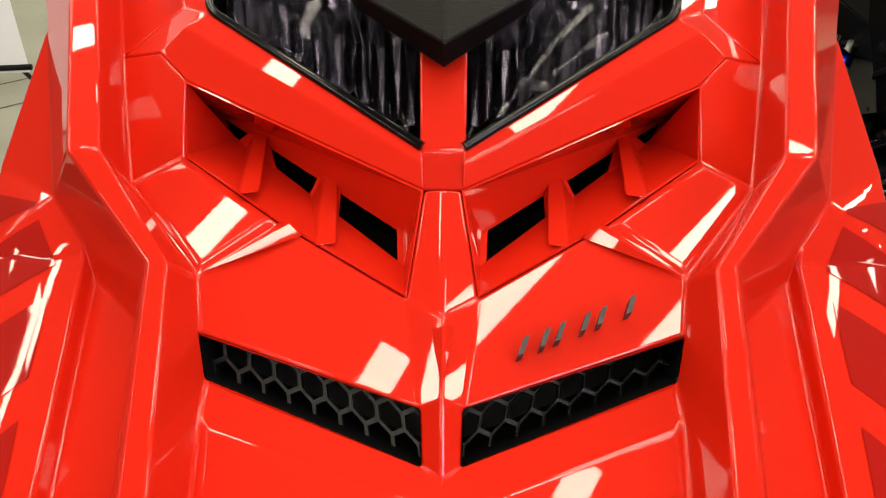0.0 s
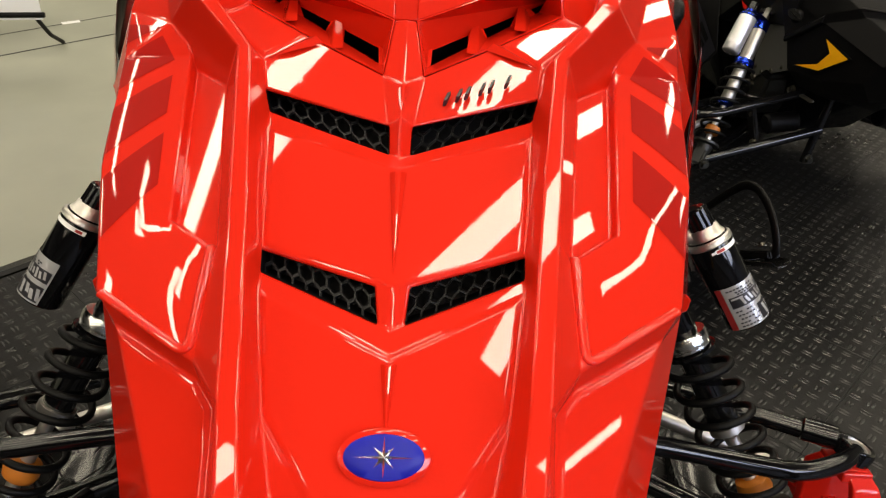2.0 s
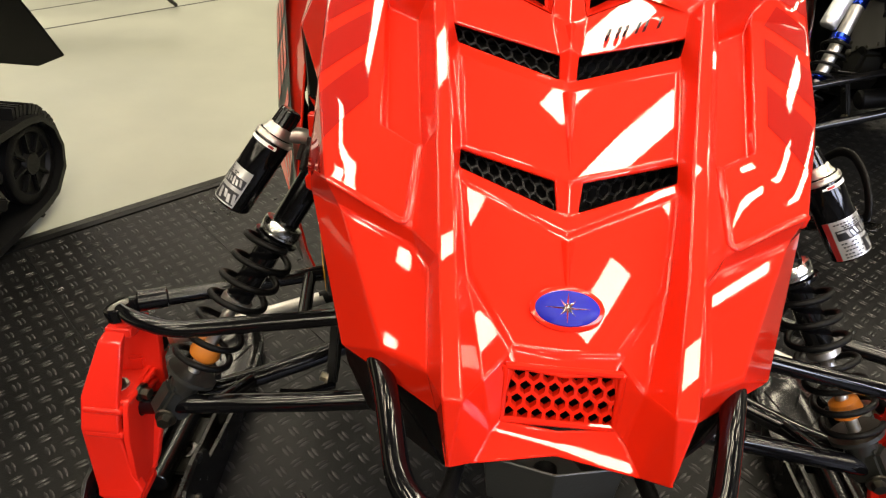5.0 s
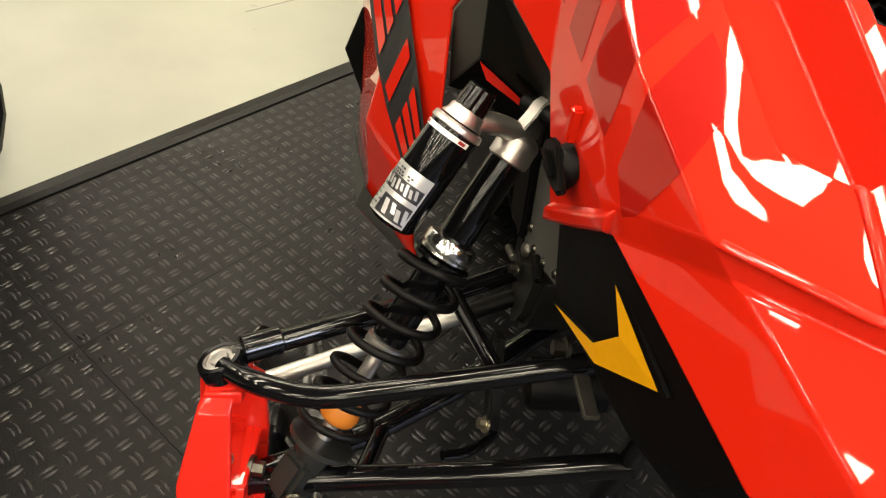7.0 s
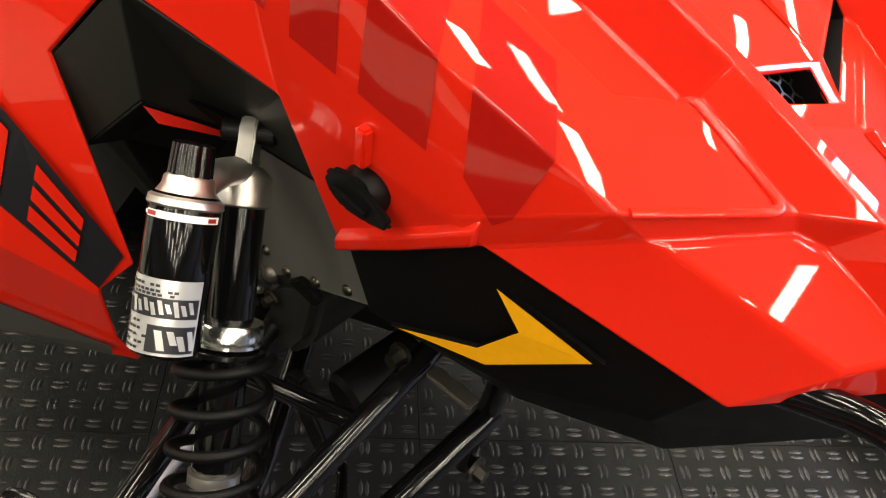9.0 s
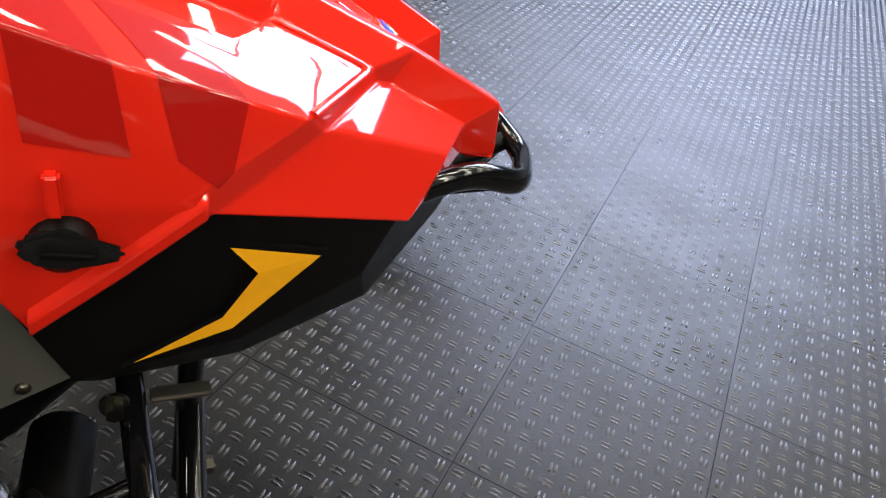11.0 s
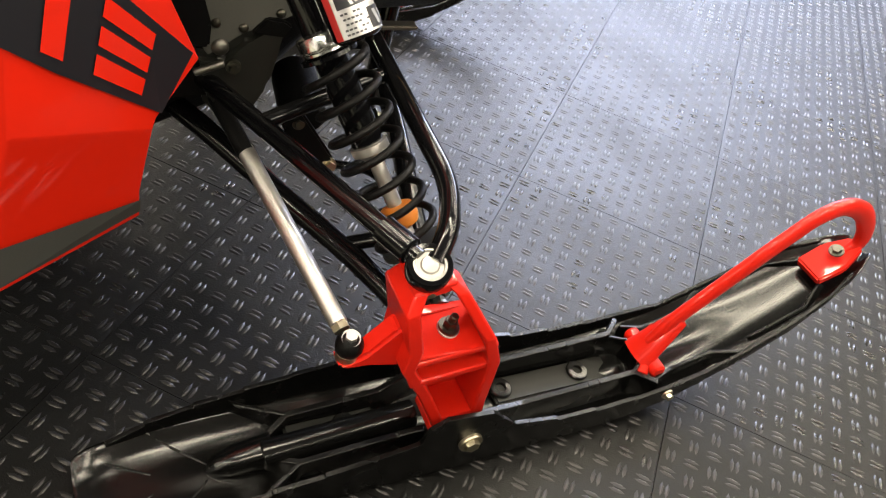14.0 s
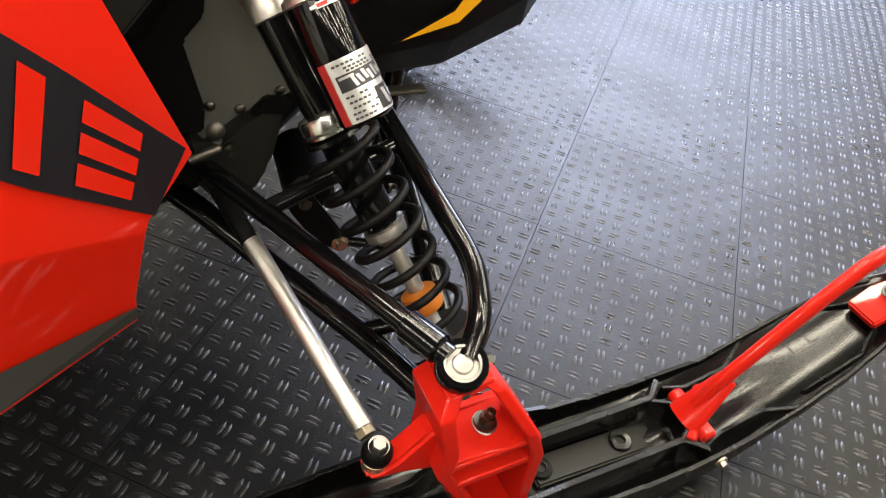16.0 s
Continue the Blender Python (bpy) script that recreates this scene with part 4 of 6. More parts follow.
def hood(sled, paint, decal=True):
    verts, faces = both_sides(HOOD, HOOD_FACES)
    shell = mesh_from("hood", verts, faces, paint, sled, 0.0019, "glossy moulded hood with raised rails", solid=0.003, segments=3)
    raise_panels(shell)
    shell.modifiers["rounding"].use_clamp_overlap = False
    H = {k: Vector(v) for k, v in HOOD.items()}
    up = Vector((0, -0.44, 0.90))
    for s in (1, -1):
        def q(v):
            return Vector((v[0] * s, v[1], v[2]))
        for o, i, ib, ob in (("g1o", "g1i", "g1ib", "g1ob"), ("g2o", "g2i", "g2ib", "g2ob")):
            # box behind the opening, painted near-black for its inner shade, and the honeycomb in it
            ring = [q(H[k]) for k in (o, i, ib, ob)]
            c = sum(ring, Vector()) / 4
            back = [c + (p - c) * 1.04 - up * 0.030 + Vector((0, 0.03, 0)) for p in ring]
            mesh_from("grille_box", ring + back, [(4, 5, 6, 7), (0, 1, 5, 4), (1, 2, 6, 5), (2, 3, 7, 6), (3, 0, 4, 7)], CAVITY_SHADE, shell, smooth=False)
            sink = Vector((0, 0.010, -0.011))
            e0, e1, e2, e3 = [p + sink for p in ring]
            hex_mesh("grille", e3, e2 - e3, (e0 - e3) * 0.5 + (e1 - e2) * 0.5, 8, 2, 0.0020, 0.004, SCREEN, shell, lambda a, b: -0.05 < a < 1.05 and -0.3 < b < 1.3, "black honeycomb intake screen")
        # three vents beside the spine
        t0, t1 = q((-0.021, 0.062, 0.798)), q((-0.150, 0.178, 0.820))
        b0, b1 = q((-0.020, 0.042, 0.788)), q((-0.137, 0.158, 0.812))
        f0, f1 = q((-0.010, 0.055, 0.828)), q(HOOD["fe0"])
        g0, g1 = q(HOOD["vent_in"]), q(HOOD["du"])
        gm = q(HOOD["facet_i"])
        wall = [f0, f1, t1, t0]
        mesh_from("vent_wall", wall + [g0, b0, b1, g1, gm], [(0, 1, 2, 3), (4, 5, 6, 7), (7, 6, 8), (0, 3, 5, 4), (1, 8, 6, 2)], paint, shell, 0.0, smooth=False, solid=0.0015)
        for a, b, c, d in ((0, 0.03, 0.0, 0.03), (0.30, 0.41, 0.34, 0.50), (0.68, 0.80, 0.70, 0.95), (0.97, 1.0, 0.97, 1.0)):
            mesh_from("vent_bar", [t0.lerp(t1, a), t0.lerp(t1, b), b0.lerp(b1, d), b0.lerp(b1, c)], [(0, 1, 2, 3)], paint, shell, smooth=False, solid=0.002)
        # vent box, its inner shade put in as near-black colour
        deep = Vector((0, 0.03, -0.03))
        mesh_from("vent_box", [t0, t1, b1, b0, t0 + deep, t1 + deep, b1 + deep, b0 + deep], [(4, 5, 6, 7), (0, 1, 5, 4), (2, 3, 7, 6), (1, 2, 6, 5), (3, 0, 4, 7)], CAVITY_SHADE, shell, smooth=False)
        for top, toe, foot in (((-0.067, 0.108, 0.811), (-0.058, 0.036, 0.806), (-0.074, 0.086, 0.790)), ((-0.115, 0.148, 0.820), (-0.103, 0.066, 0.820), (-0.122, 0.128, 0.800))):
            top, toe, foot = q(top), q(toe), q(foot)
            w = Vector((0.004 * s, 0.001, 0))
            v = [top - w, top + w, foot - w * 3.0, foot + w * 1.2, toe - w * 2.0, toe + w * 0.8]
            mesh_from("vent_fin", v, [(0, 1, 5, 4), (0, 4, 2), (1, 3, 5), (0, 2, 3, 1), (2, 4, 5, 3)], paint, shell, 0.0012)
        # lamp surround and lens
        l0, l1, l2 = q((-0.011, 0.066, 0.846)), q((-0.140, 0.158, 0.892)), q((-0.170, 0.300, 0.950))
        c1, c2 = q(HOOD["corner"]), q(HOOD["corner2"])
        m0, m1 = f0.lerp(l0, 0.55) + Vector((0, -0.002, 0.0035)), c1.lerp(l1, 0.5) + Vector((0, -0.002, 0.0035))
        mesh_from("lamp_surround", [f0, f1, c1, c2, l1, l0, q((-0.205, 0.320, 0.955)), l2, q(HOOD["trough0"]), m0, m1], [(0, 1, 2, 10, 9), (9, 10, 4, 5), (2, 3, 4, 10), (3, 6, 7, 4), (2, 8, 3)], paint, shell, 0.002, solid=0.003)
        tube("lens_rim", [l0 + Vector((0, 0.002, 0.001)), l1 + Vector((0, 0.002, 0.001)), l2], 0.0030, GLOSS, shell, radius=0.01, seg=8)
    sp = [(-0.011, 0.055, 0.828), (0.011, 0.055, 0.828), (0.012, 0.066, 0.846), (-0.012, 0.066, 0.846), (0.014, 0.150, 0.910), (-0.014, 0.150, 0.910)]
    mesh_from("spine_bridge", sp, [(0, 1, 2, 3), (3, 2, 4, 5)], paint, shell, 0.002, solid=0.003)
    for s in (1, -1):
        def q(v):
            return Vector((v[0] * s, v[1], v[2]))
        lens = [q(v) for v in ((-0.012, 0.068, 0.843), (-0.140, 0.160, 0.889), (-0.170, 0.300, 0.947), (-0.014, 0.260, 0.932))]
        bowl = [q(v) for v in ((-0.012, 0.098, 0.835), (-0.140, 0.190, 0.868), (-0.165, 0.300, 0.895), (-0.014, 0.260, 0.875))]
        dome = []
        for r in range(9):
            for k in range(9):
                u, v = k / 8, r / 8
                p = lens[0].lerp(lens[1], u).lerp(lens[3].lerp(lens[2], u), v)
                dome.append(p + Vector((0, -0.38, 0.92)) * 0.012 * math.sin(math.pi * u) ** 0.8 * math.sin(math.pi * v) ** 0.8)
        lamp = mesh_from("headlight", dome, [(9 * r + k, 9 * r + k + 1, 9 * r + k + 10, 9 * r + k + 9) for r in range(8) for k in range(8)], LENS, shell, 0.0, "smoked headlight lens with ribbed reflector", solid=0.0025)
        down = Vector((0, 0.002, -0.004))
        mesh_from("lamp_bowl", [p + down for p in lens] + bowl, [(0, 1, 5, 4), (1, 2, 6, 5), (2, 3, 7, 6), (3, 0, 4, 7), (4, 5, 6, 7)], CAVITY_SHADE, lamp, smooth=False)
        lamp.visible_shadow = False
        rv, rf = [], []
        for k in range(29):
            a = k / 28
            lo = q((-0.012, 0.098, 0.838)).lerp(q((-0.138, 0.190, 0.872)), a)
            hi = q((-0.014, 0.262, 0.895)).lerp(q((-0.160, 0.300, 0.915)), a)
            for r in range(5):
                p = lo.lerp(hi, r / 4)
                rv.append(p + Vector((0, 0, 0.004 * (k % 2) + 0.010 * (r % 2) + 0.003 * math.sin(2.1 * r + 0.9 * k))))
        rf = [(5 * k + r, 5 * k + 5 + r, 5 * k + 6 + r, 5 * k + 1 + r) for k in range(28) for r in range(4)]
        mesh_from("reflector", rv, rf, MIRROR, lamp, smooth=False, label="dark faceted chrome reflector")
    mesh_from("lamp_cowl", [(0, 0.090, 0.896), (-0.052, 0.135, 0.912), (0.052, 0.135, 0.912), (0, 0.140, 0.925), (-0.120, 0.230, 0.958), (0.120, 0.230, 0.958), (0, 0.230, 0.985), (0, 0.093, 0.881), (-0.050, 0.140, 0.900), (0.050, 0.140, 0.900)],
              [(0, 1, 3), (0, 3, 2), (1, 4, 6, 3), (3, 6, 5, 2), (0, 7, 8, 1), (0, 2, 9, 7), (1, 8, 4), (2, 5, 9)], BLACK, shell, 0.002, "matt black peak between the lamps", solid=0.004)
    # nose screen
    bl, br, tl = Vector((-0.0465, -0.346, 0.567)), Vector((0.0465, -0.346, 0.567)), Vector((-0.0465, -0.336, 0.617))
    hex_mesh("nose_screen", bl, br - bl, tl - bl, 8, 4, 0.0030, 0.007, paint, shell, lambda a, b: 0.0 <= a <= 1.02 and -0.02 <= b <= 1.02, "red honeycomb nose screen")
    for a, b in ((bl, br), (tl, Vector((0.0465, -0.336, 0.617))), (bl, tl), (br, Vector((0.0465, -0.336, 0.617)))):
        rod("screen_rim", a, b, 0.0032, paint, shell, 8, 0.0005)
    # box behind the nose screen, near-black in place of shade
    mesh_from("nose_box", [(-0.052, -0.315, 0.56), (0.052, -0.315, 0.56), (0.052, -0.305, 0.625), (-0.052, -0.305, 0.625), (-0.050, -0.344, 0.562), (0.050, -0.344, 0.562), (0.044, -0.332, 0.620), (-0.044, -0.332, 0.620)], [(0, 1, 2, 3), (0, 1, 5, 4), (1, 2, 6, 5), (2, 3, 7, 6), (3, 0, 4, 7)], CAVITY_SHADE, shell, smooth=False)
    # raised rim along the front edge of the side panels
    for s in (1, -1):
        rim = [Vector((v[0] * s, v[1], v[2])) for v in (HOOD["pk_br"], HOOD["st_r"], HOOD["poc"], Vector(HOOD["poc"]).lerp(Vector(HOOD["cr3"]), 0.9))]
        tube("panel_rim", [p + Vector((-0.004 * s, 0.004, 0.001)) for p in rim], 0.0042, paint, shell, radius=0.014, flat=0.7)
    # pressed pleats on the centre line of each panel
    tree = BVHTree.FromPolygons([Vector(v) for v in verts], faces)

    def over(x, y, d):
        """A place d above the shell at (x, y)."""
        hit = tree.ray_cast(Vector((x, y, 1.5)), Vector((0, 0, -1)))[0]
        return hit + Vector((0, -0.4, 0.9)) * d
    for y0, y1, w, up_by in ((-0.010, -0.044, 0.006, 0.0004), (-0.092, -0.180, 0.0066, 0.0028), (-0.238, -0.284, 0.0056, 0.0028)):
        v = [over(-w, y0, up_by), over(0.0001, y0 - 0.004, up_by + 0.0050), over(w, y0, up_by), over(0.0001, y1, up_by + 0.0006), over(-w * 0.35, y0 - 0.002, up_by + 0.0046), over(w * 0.35, y0 - 0.002, up_by + 0.0046)]
        mesh_from("pleat", v, [(0, 4, 3), (4, 1, 3), (1, 5, 3), (5, 2, 3), (0, 2, 5, 1, 4)], paint, shell, smooth=False)
    # darts on the upper bonnet
    for s in (1, -1):
        du, kink, inn = [Vector((HOOD[n][0] * s, HOOD[n][1], HOOD[n][2])) for n in ("du", "kink", "vent_in")]
        lift = Vector((0, -0.001, 0.0012))
        w0, w1 = du.lerp(inn, 0.02), du.lerp(inn, 0.20)
        mesh_from("dart", [w0 + lift, (w0 + w1) / 2 + Vector((0, -0.003, 0.0055)), w1 + lift, kink.lerp(du, 0.06) + lift], [(0, 1, 3), (1, 2, 3)], paint, shell, smooth=False)
    # oval badge
    bn = Vector((0, -0.66, 0.75)).normalized()
    m = Matrix.Translation((0, -0.2970, 0.6475)) @ bn.to_track_quat("Z", "Y").to_matrix().to_4x4()

    def oval(name, a, b, h0, h1, mat, parent, lab=""):
        bm = bmesh.new()
        rings = [[bm.verts.new(m @ Vector((r * a * math.cos(math.pi * k / 20), r * b * math.sin(math.pi * k / 20), h))) for k in range(40)] for r, h in ((1, h0), (1, h1 * 0.7), (0.94, h1), (0.62, h1 + 0.0012), (0.28, h1 + 0.0017))]
        for r0, r1 in zip(rings, rings[1:]):
            for k in range(40):
                bm.faces.new((r0[k], r0[(k + 1) % 40], r1[(k + 1) % 40], r1[k]))
        bm.faces.new(rings[-1])
        return from_bm(name, bm, mat, parent, lab)
    ring = oval("badge_ring", 0.0302, 0.0188, -0.014, 0.003, paint, shell)
    oval("badge", 0.0264, 0.0152, 0, 0.0045, BLUE, ring, "blue enamel oval badge with a silver star")
    bm = bmesh.new()
    c = bm.verts.new(m @ Vector((0, 0, 0.0080)))
    star = []
    for k in range(16):
        a = math.pi * k / 8
        r = (0.019, 0.003, 0.009, 0.003)[k % 4] if k % 8 == 0 else (0.013, 0.003, 0.009, 0.003)[k % 4]
        star.append(bm.verts.new(m @ Vector((r * math.cos(a), r * math.sin(a), 0.0064))))
    for k in range(16):
        bm.faces.new((c, star[k], star[(k + 1) % 16]))
    from_bm("badge_star", bm, STEEL, ring, smooth=False)
    return shell


def decals(shell):
    """Dark stripes cut to shape on the side panels, folded over the side crease."""
    H = HOOD

    def along(keys, y):
        pts = [H[k] for k in keys]
        return Vector([float(np.interp(-y, [-p[1] for p in pts], [p[i] for p in pts])) for i in range(3)])

    def crease(y):
        return along(("cr0", "cr05", "cr1", "cr2", "cr3"), y)

    def inner(y):
        return along(("ow1", "ow2", "sp_l", "sp_b"), y).lerp(along(("cr0", "cr05", "cr1", "cr2", "cr3"), y - 0.03), 0.22)
    bpy.context.view_layer.update()
    done = shell.evaluated_get(bpy.context.evaluated_depsgraph_get()).to_mesh()
    for s in (1, -1):
        for in0, in1, c0, c1, bottom in STRIPES:
            low = [crease(y).lerp(along(("lo0", "lo1", "lo2", "lo3"), y), k) for y, k in bottom]
            fields = [[inner(in0), inner(in1), crease(c1), crease(c0)], [crease(c0), crease(c1)] + low[::-1]]
            verts, faces = [], []
            for ring in fields:
                ring = [Vector((p.x * s, p.y, p.z)) for p in ring]
                mid = sum(ring, Vector()) / len(ring)
                nrm = sum(((p - mid).cross(q - mid) for p, q in zip(ring, ring[1:] + ring[:1])), Vector()).normalized()
                if nrm.dot(Vector((-0.7 * s, -0.2, 0.6))) < 0:
                    nrm = -nrm
                bm = bmesh.new()
                bm.from_mesh(done)
                reach = max((p - mid).length for p in ring) + 0.03
                far = [fc for fc in bm.faces if fc.normal.dot(nrm) < 0.35 or all((v.co - mid).dot(nrm) < -0.02 for v in fc.verts) or all((v.co - mid).length > 0.35 for v in fc.verts)]
                bmesh.ops.delete(bm, geom=far, context="FACES")
                for p, q in zip(ring, ring[1:] + ring[:1]):
                    out = (q - p).cross(nrm)
                    if out.dot(mid - p) > 0:
                        out = -out
                    bmesh.ops.bisect_plane(bm, geom=bm.verts[:] + bm.edges[:] + bm.faces[:], plane_co=p, plane_no=out, clear_outer=True)
                bm.normal_update()
                base = len(verts)
                bm.verts.index_update()
                verts += [v.co + v.normal * 0.0005 for v in bm.verts if (v.co - mid).length < reach]
                kept = {v.index: base + k for k, v in enumerate(v for v in bm.verts if (v.co - mid).length < reach)}
                faces += [tuple(kept[v.index] for v in fc.verts) for fc in bm.faces if all(v.index in kept for v in fc.verts)]
                bm.free()
            mesh_from("stripe_decal", verts, faces, STRIPE, shell, label="darker red stripe decal")


def badge_marks(shell):
    """Four slim raised dark shapes on the bonnet."""
    nrm = Vector((0.05, -0.44, 0.90)).normalized()
    for u, w, lean in ((0.0350, 0.0030, 0.0035), (0.0455, 0.0028, 0.0035), (0.0530, 0.0028, 0.0035), (0.0655, 0.0028, 0.0035), (0.0735, 0.0028, 0.0035), (0.0880, 0.0030, 0.0035)):
        base = Vector((u, -0.0295 + (u - 0.03) * 0.36, 0.0))
        def on(x, y):
            return 0.7755 + 0.485 * (y + 0.0255) + 0.0 * x
        pts = [(u, base.y), (u + w, base.y + w * 0.36), (u + w + lean, base.y + w * 0.36 + 0.0085), (u + lean, base.y + 0.0085)]
        lo = [Vector((x, y, on(x, y) + 0.010 + (x - 0.03) * 0.02)) for x, y in pts]
        hi = [p + nrm * 0.0014 for p in lo]
        lo = [p - nrm * 0.006 for p in lo]
        mesh_from("badge_mark", lo + hi, [(0, 1, 2, 3), (4, 5, 6, 7), (0, 1, 5, 4), (1, 2, 6, 5), (2, 3, 7, 6), (3, 0, 4, 7)], INK, shell, smooth=False, label="raised dark mark")


# ---- lower body: belly pan, frame plate, side panels, bumper ----
def side_body(sled, s, paint, marks=True):
    def q(*v):
        return Vector((v[0] * s, v[1], v[2]))
    # black belly pan with its pointed decal
    pan_v = [q(*v) for v in ((-0.252, 0.030, 0.560), (-0.255, -0.095, 0.632), (-0.190, -0.265, 0.575), (-0.120, -0.345, 0.560), (-0.245, -0.005, 0.470), (-0.226, -0.128, 0.478), (-0.195, -0.235, 0.510),
                              (-0.205, -0.020, 0.425), (-0.195, -0.134, 0.430), (-0.172, -0.250, 0.464), (-0.090, -0.345, 0.500), (-0.100, 0.03, 0.40), (-0.100, -0.20, 0.42))]
    pan = mesh_from("belly_pan", pan_v, [(0, 1, 5, 4), (1, 2, 6, 5), (2, 3, 10, 6), (4, 5, 8, 7), (5, 6, 9, 8), (6, 10, 9), (7, 8, 12, 11), (8, 9, 12), (9, 10, 12)], BLACK, sled, 0.004, "black textured belly pan", solid=0.003)
    if marks:
        mk = [(-0.250, -0.047, 0.496), (-0.236, -0.112, 0.520), (-0.231, -0.138, 0.557), (-0.237, -0.116, 0.588), (-0.216, -0.189, 0.558), (-0.233, -0.120, 0.505)]
        fr = [Vector(v) for v in mk]
        cen = sum(fr, Vector()) / 6
        def lift(v, k, g=1.0):
            v = cen + (Vector(v) - cen) * g
            return Vector(((v.x - k) * s, v.y, v.z))
        order = [(0, 1, 5), (1, 2, 4, 5), (2, 3, 4)]
        mesh_from("pointed_decal", [lift(v, 0.0075) for v in mk], order, YELLOW, pan, smooth=False, label="amber yellow pointed decal")
        mesh_from("decal_seat", [lift(v, 0.0058, 1.10) for v in mk], order, BLACK, pan, smooth=False, solid=0.004)
    # grey frame plate behind the shock with its bolts
    m = Matrix(((0, 0, s, -0.236 * s), (1, 0, 0, 0), (0, 1, 0, 0), (0, 0, 0, 1)))
    plate = prism("frame_plate", [(-0.030, 0.480), (0.006, 0.460), (0.079, 0.424), (0.112, 0.412), (0.150, 0.385), (0.170, 0.420), (0.190, 0.500), (0.170, 0.575), (0.080, 0.620), (-0.010, 0.580)], m, 0.006, FRAME_PLATE, sled, 0.001, "grey riveted frame plate")
    for y, z in ((0.142, 0.425), (0.112, 0.419), (0.071, 0.437), (0.030, 0.460), (0.000, 0.490)):
        lathe("rivet", q(-0.235, y, z), q(-0.30, y, z), [(0, 0.0060), (0.0025, 0.0055), (0.0045, 0.0036), (0.005, 0.0)], DARK_BOLT, plate, 14)
    lathe("mount_washer", q(-0.236, 0.137, 0.396), q(-0.30, 0.137, 0.400), [(0, 0.0100), (0.003, 0.0095), (0.006, 0.006), (0.007, 0.0)], PALE_BOLT, plate, 20, "dull domed fastener")
    hex_bolt("mount_bolt", q(-0.246, 0.124, 0.377), (-s, 0, 0.1), 0.0060, 0.009, DARK_BOLT, plate)
    rod("mount_pin", q(-0.250, 0.168, 0.372), q(-0.250, 0.135, 0.384), 0.0045, PALE_BOLT, plate, 12)
    hex_bolt("mount_bolt", q(-0.225, -0.030, 0.418), (-s, 0, 0.1), 0.008, 0.014, DARK_BOLT, plate)
    block("arm_bracket", (0.04, 0.075, 0.055), Matrix.Translation(q(-0.212, 0.168, 0.352)), BLACK, plate, 0.006)
    block("arm_bracket", (0.016, 0.050, 0.006), Matrix.Translation(q(-0.216, -0.082, 0.412)), PALE_BOLT, plate, 0.002, "bright arm mounting tab")
    case = [(0.172, 0.392), (0.137, 0.388), (0.113, 0.410), (0.087, 0.427), (0.064, 0.419), (0.066, 0.394), (0.078, 0.340), (0.098, 0.304), (0.123, 0.280), (0.160, 0.330)]
    m = Matrix(((0, 0, s, -0.240 * s), (1, 0, 0, 0), (0, 1, 0, 0), (0, 0, 0, 1)))
    prism("gear_case", case, m, 0.11, CASE, plate, 0.010, "dark rounded gear case cover")
    prism("cover_lip", [(0.104, 0.416), (0.087, 0.434), (0.068, 0.431), (0.058, 0.424), (0.066, 0.410)], m @ Matrix.Translation((0, 0, -0.003)), 0.008, BLACK, plate, 0.002)
    rod("half_shaft", q(-0.14, 0.02, 0.30), q(-0.235, 0.03, 0.29), 0.03, BLACK, plate, 20, 0.006)
    # dark wheel-well liner behind the shock
    rim = [q(*v) for v in ((-0.322, 0.170, 0.704), (-0.274, 0.068, 0.654), (-0.250, 0.045, 0.575), (-0.240, 0.172, 0.500), (-0.338, 0.236, 0.545), (-0.319, 0.171, 0.613), (-0.243, 0.166, 0.554), (-0.341, 0.250, 0.622))]
    liner = mesh_from("liner", rim, [(0, 1, 6, 5), (1, 2, 6), (4, 7, 5), (7, 0, 5)], LINER, sled, 0.004, "dark grey liner behind the shock", solid=0.003)
    # shallow recess under it, shade painted near-black, with a strip of painted panel along its upper edge
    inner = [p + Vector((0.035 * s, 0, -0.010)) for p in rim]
    mesh_from("hollow", rim[2:7] + inner[2:7], [(5, 6, 8), (5, 8, 9), (6, 7, 8), (0, 5, 9, 4), (4, 9, 8, 3), (3, 8, 7, 2)], CAVITY_SHADE, liner, smooth=False, solid=0.002)
    drop = Vector((0.0, 0, -0.004))
    mesh_from("hollow_edge", [rim[5] + drop, rim[6] + drop, rim[5].lerp(rim[6], 0.85) + drop * 2.4, rim[5].lerp(rim[6], 0.12) + drop * 4.0], [(0, 1, 2, 3)], RED_PART, liner, smooth=False, solid=0.002, label="strip of red paint inside the hollow")
    # near-black sheet that stands in for the deep shade beside the frame plate
    prism("liner_shade", [(0.166, 0.500), (0.146, 0.524), (0.143, 0.560), (0.090, 0.600), (0.240, 0.640), (0.260, 0.500), (0.210, 0.400), (0.150, 0.400), (0.148, 0.427), (0.161, 0.480)], Matrix(((0, 0, s, -0.246 * s), (1, 0, 0, 0), (0, 1, 0, 0), (0, 0, 0, 1))), 0.010, CAVITY_SHADE, liner, 0.003)
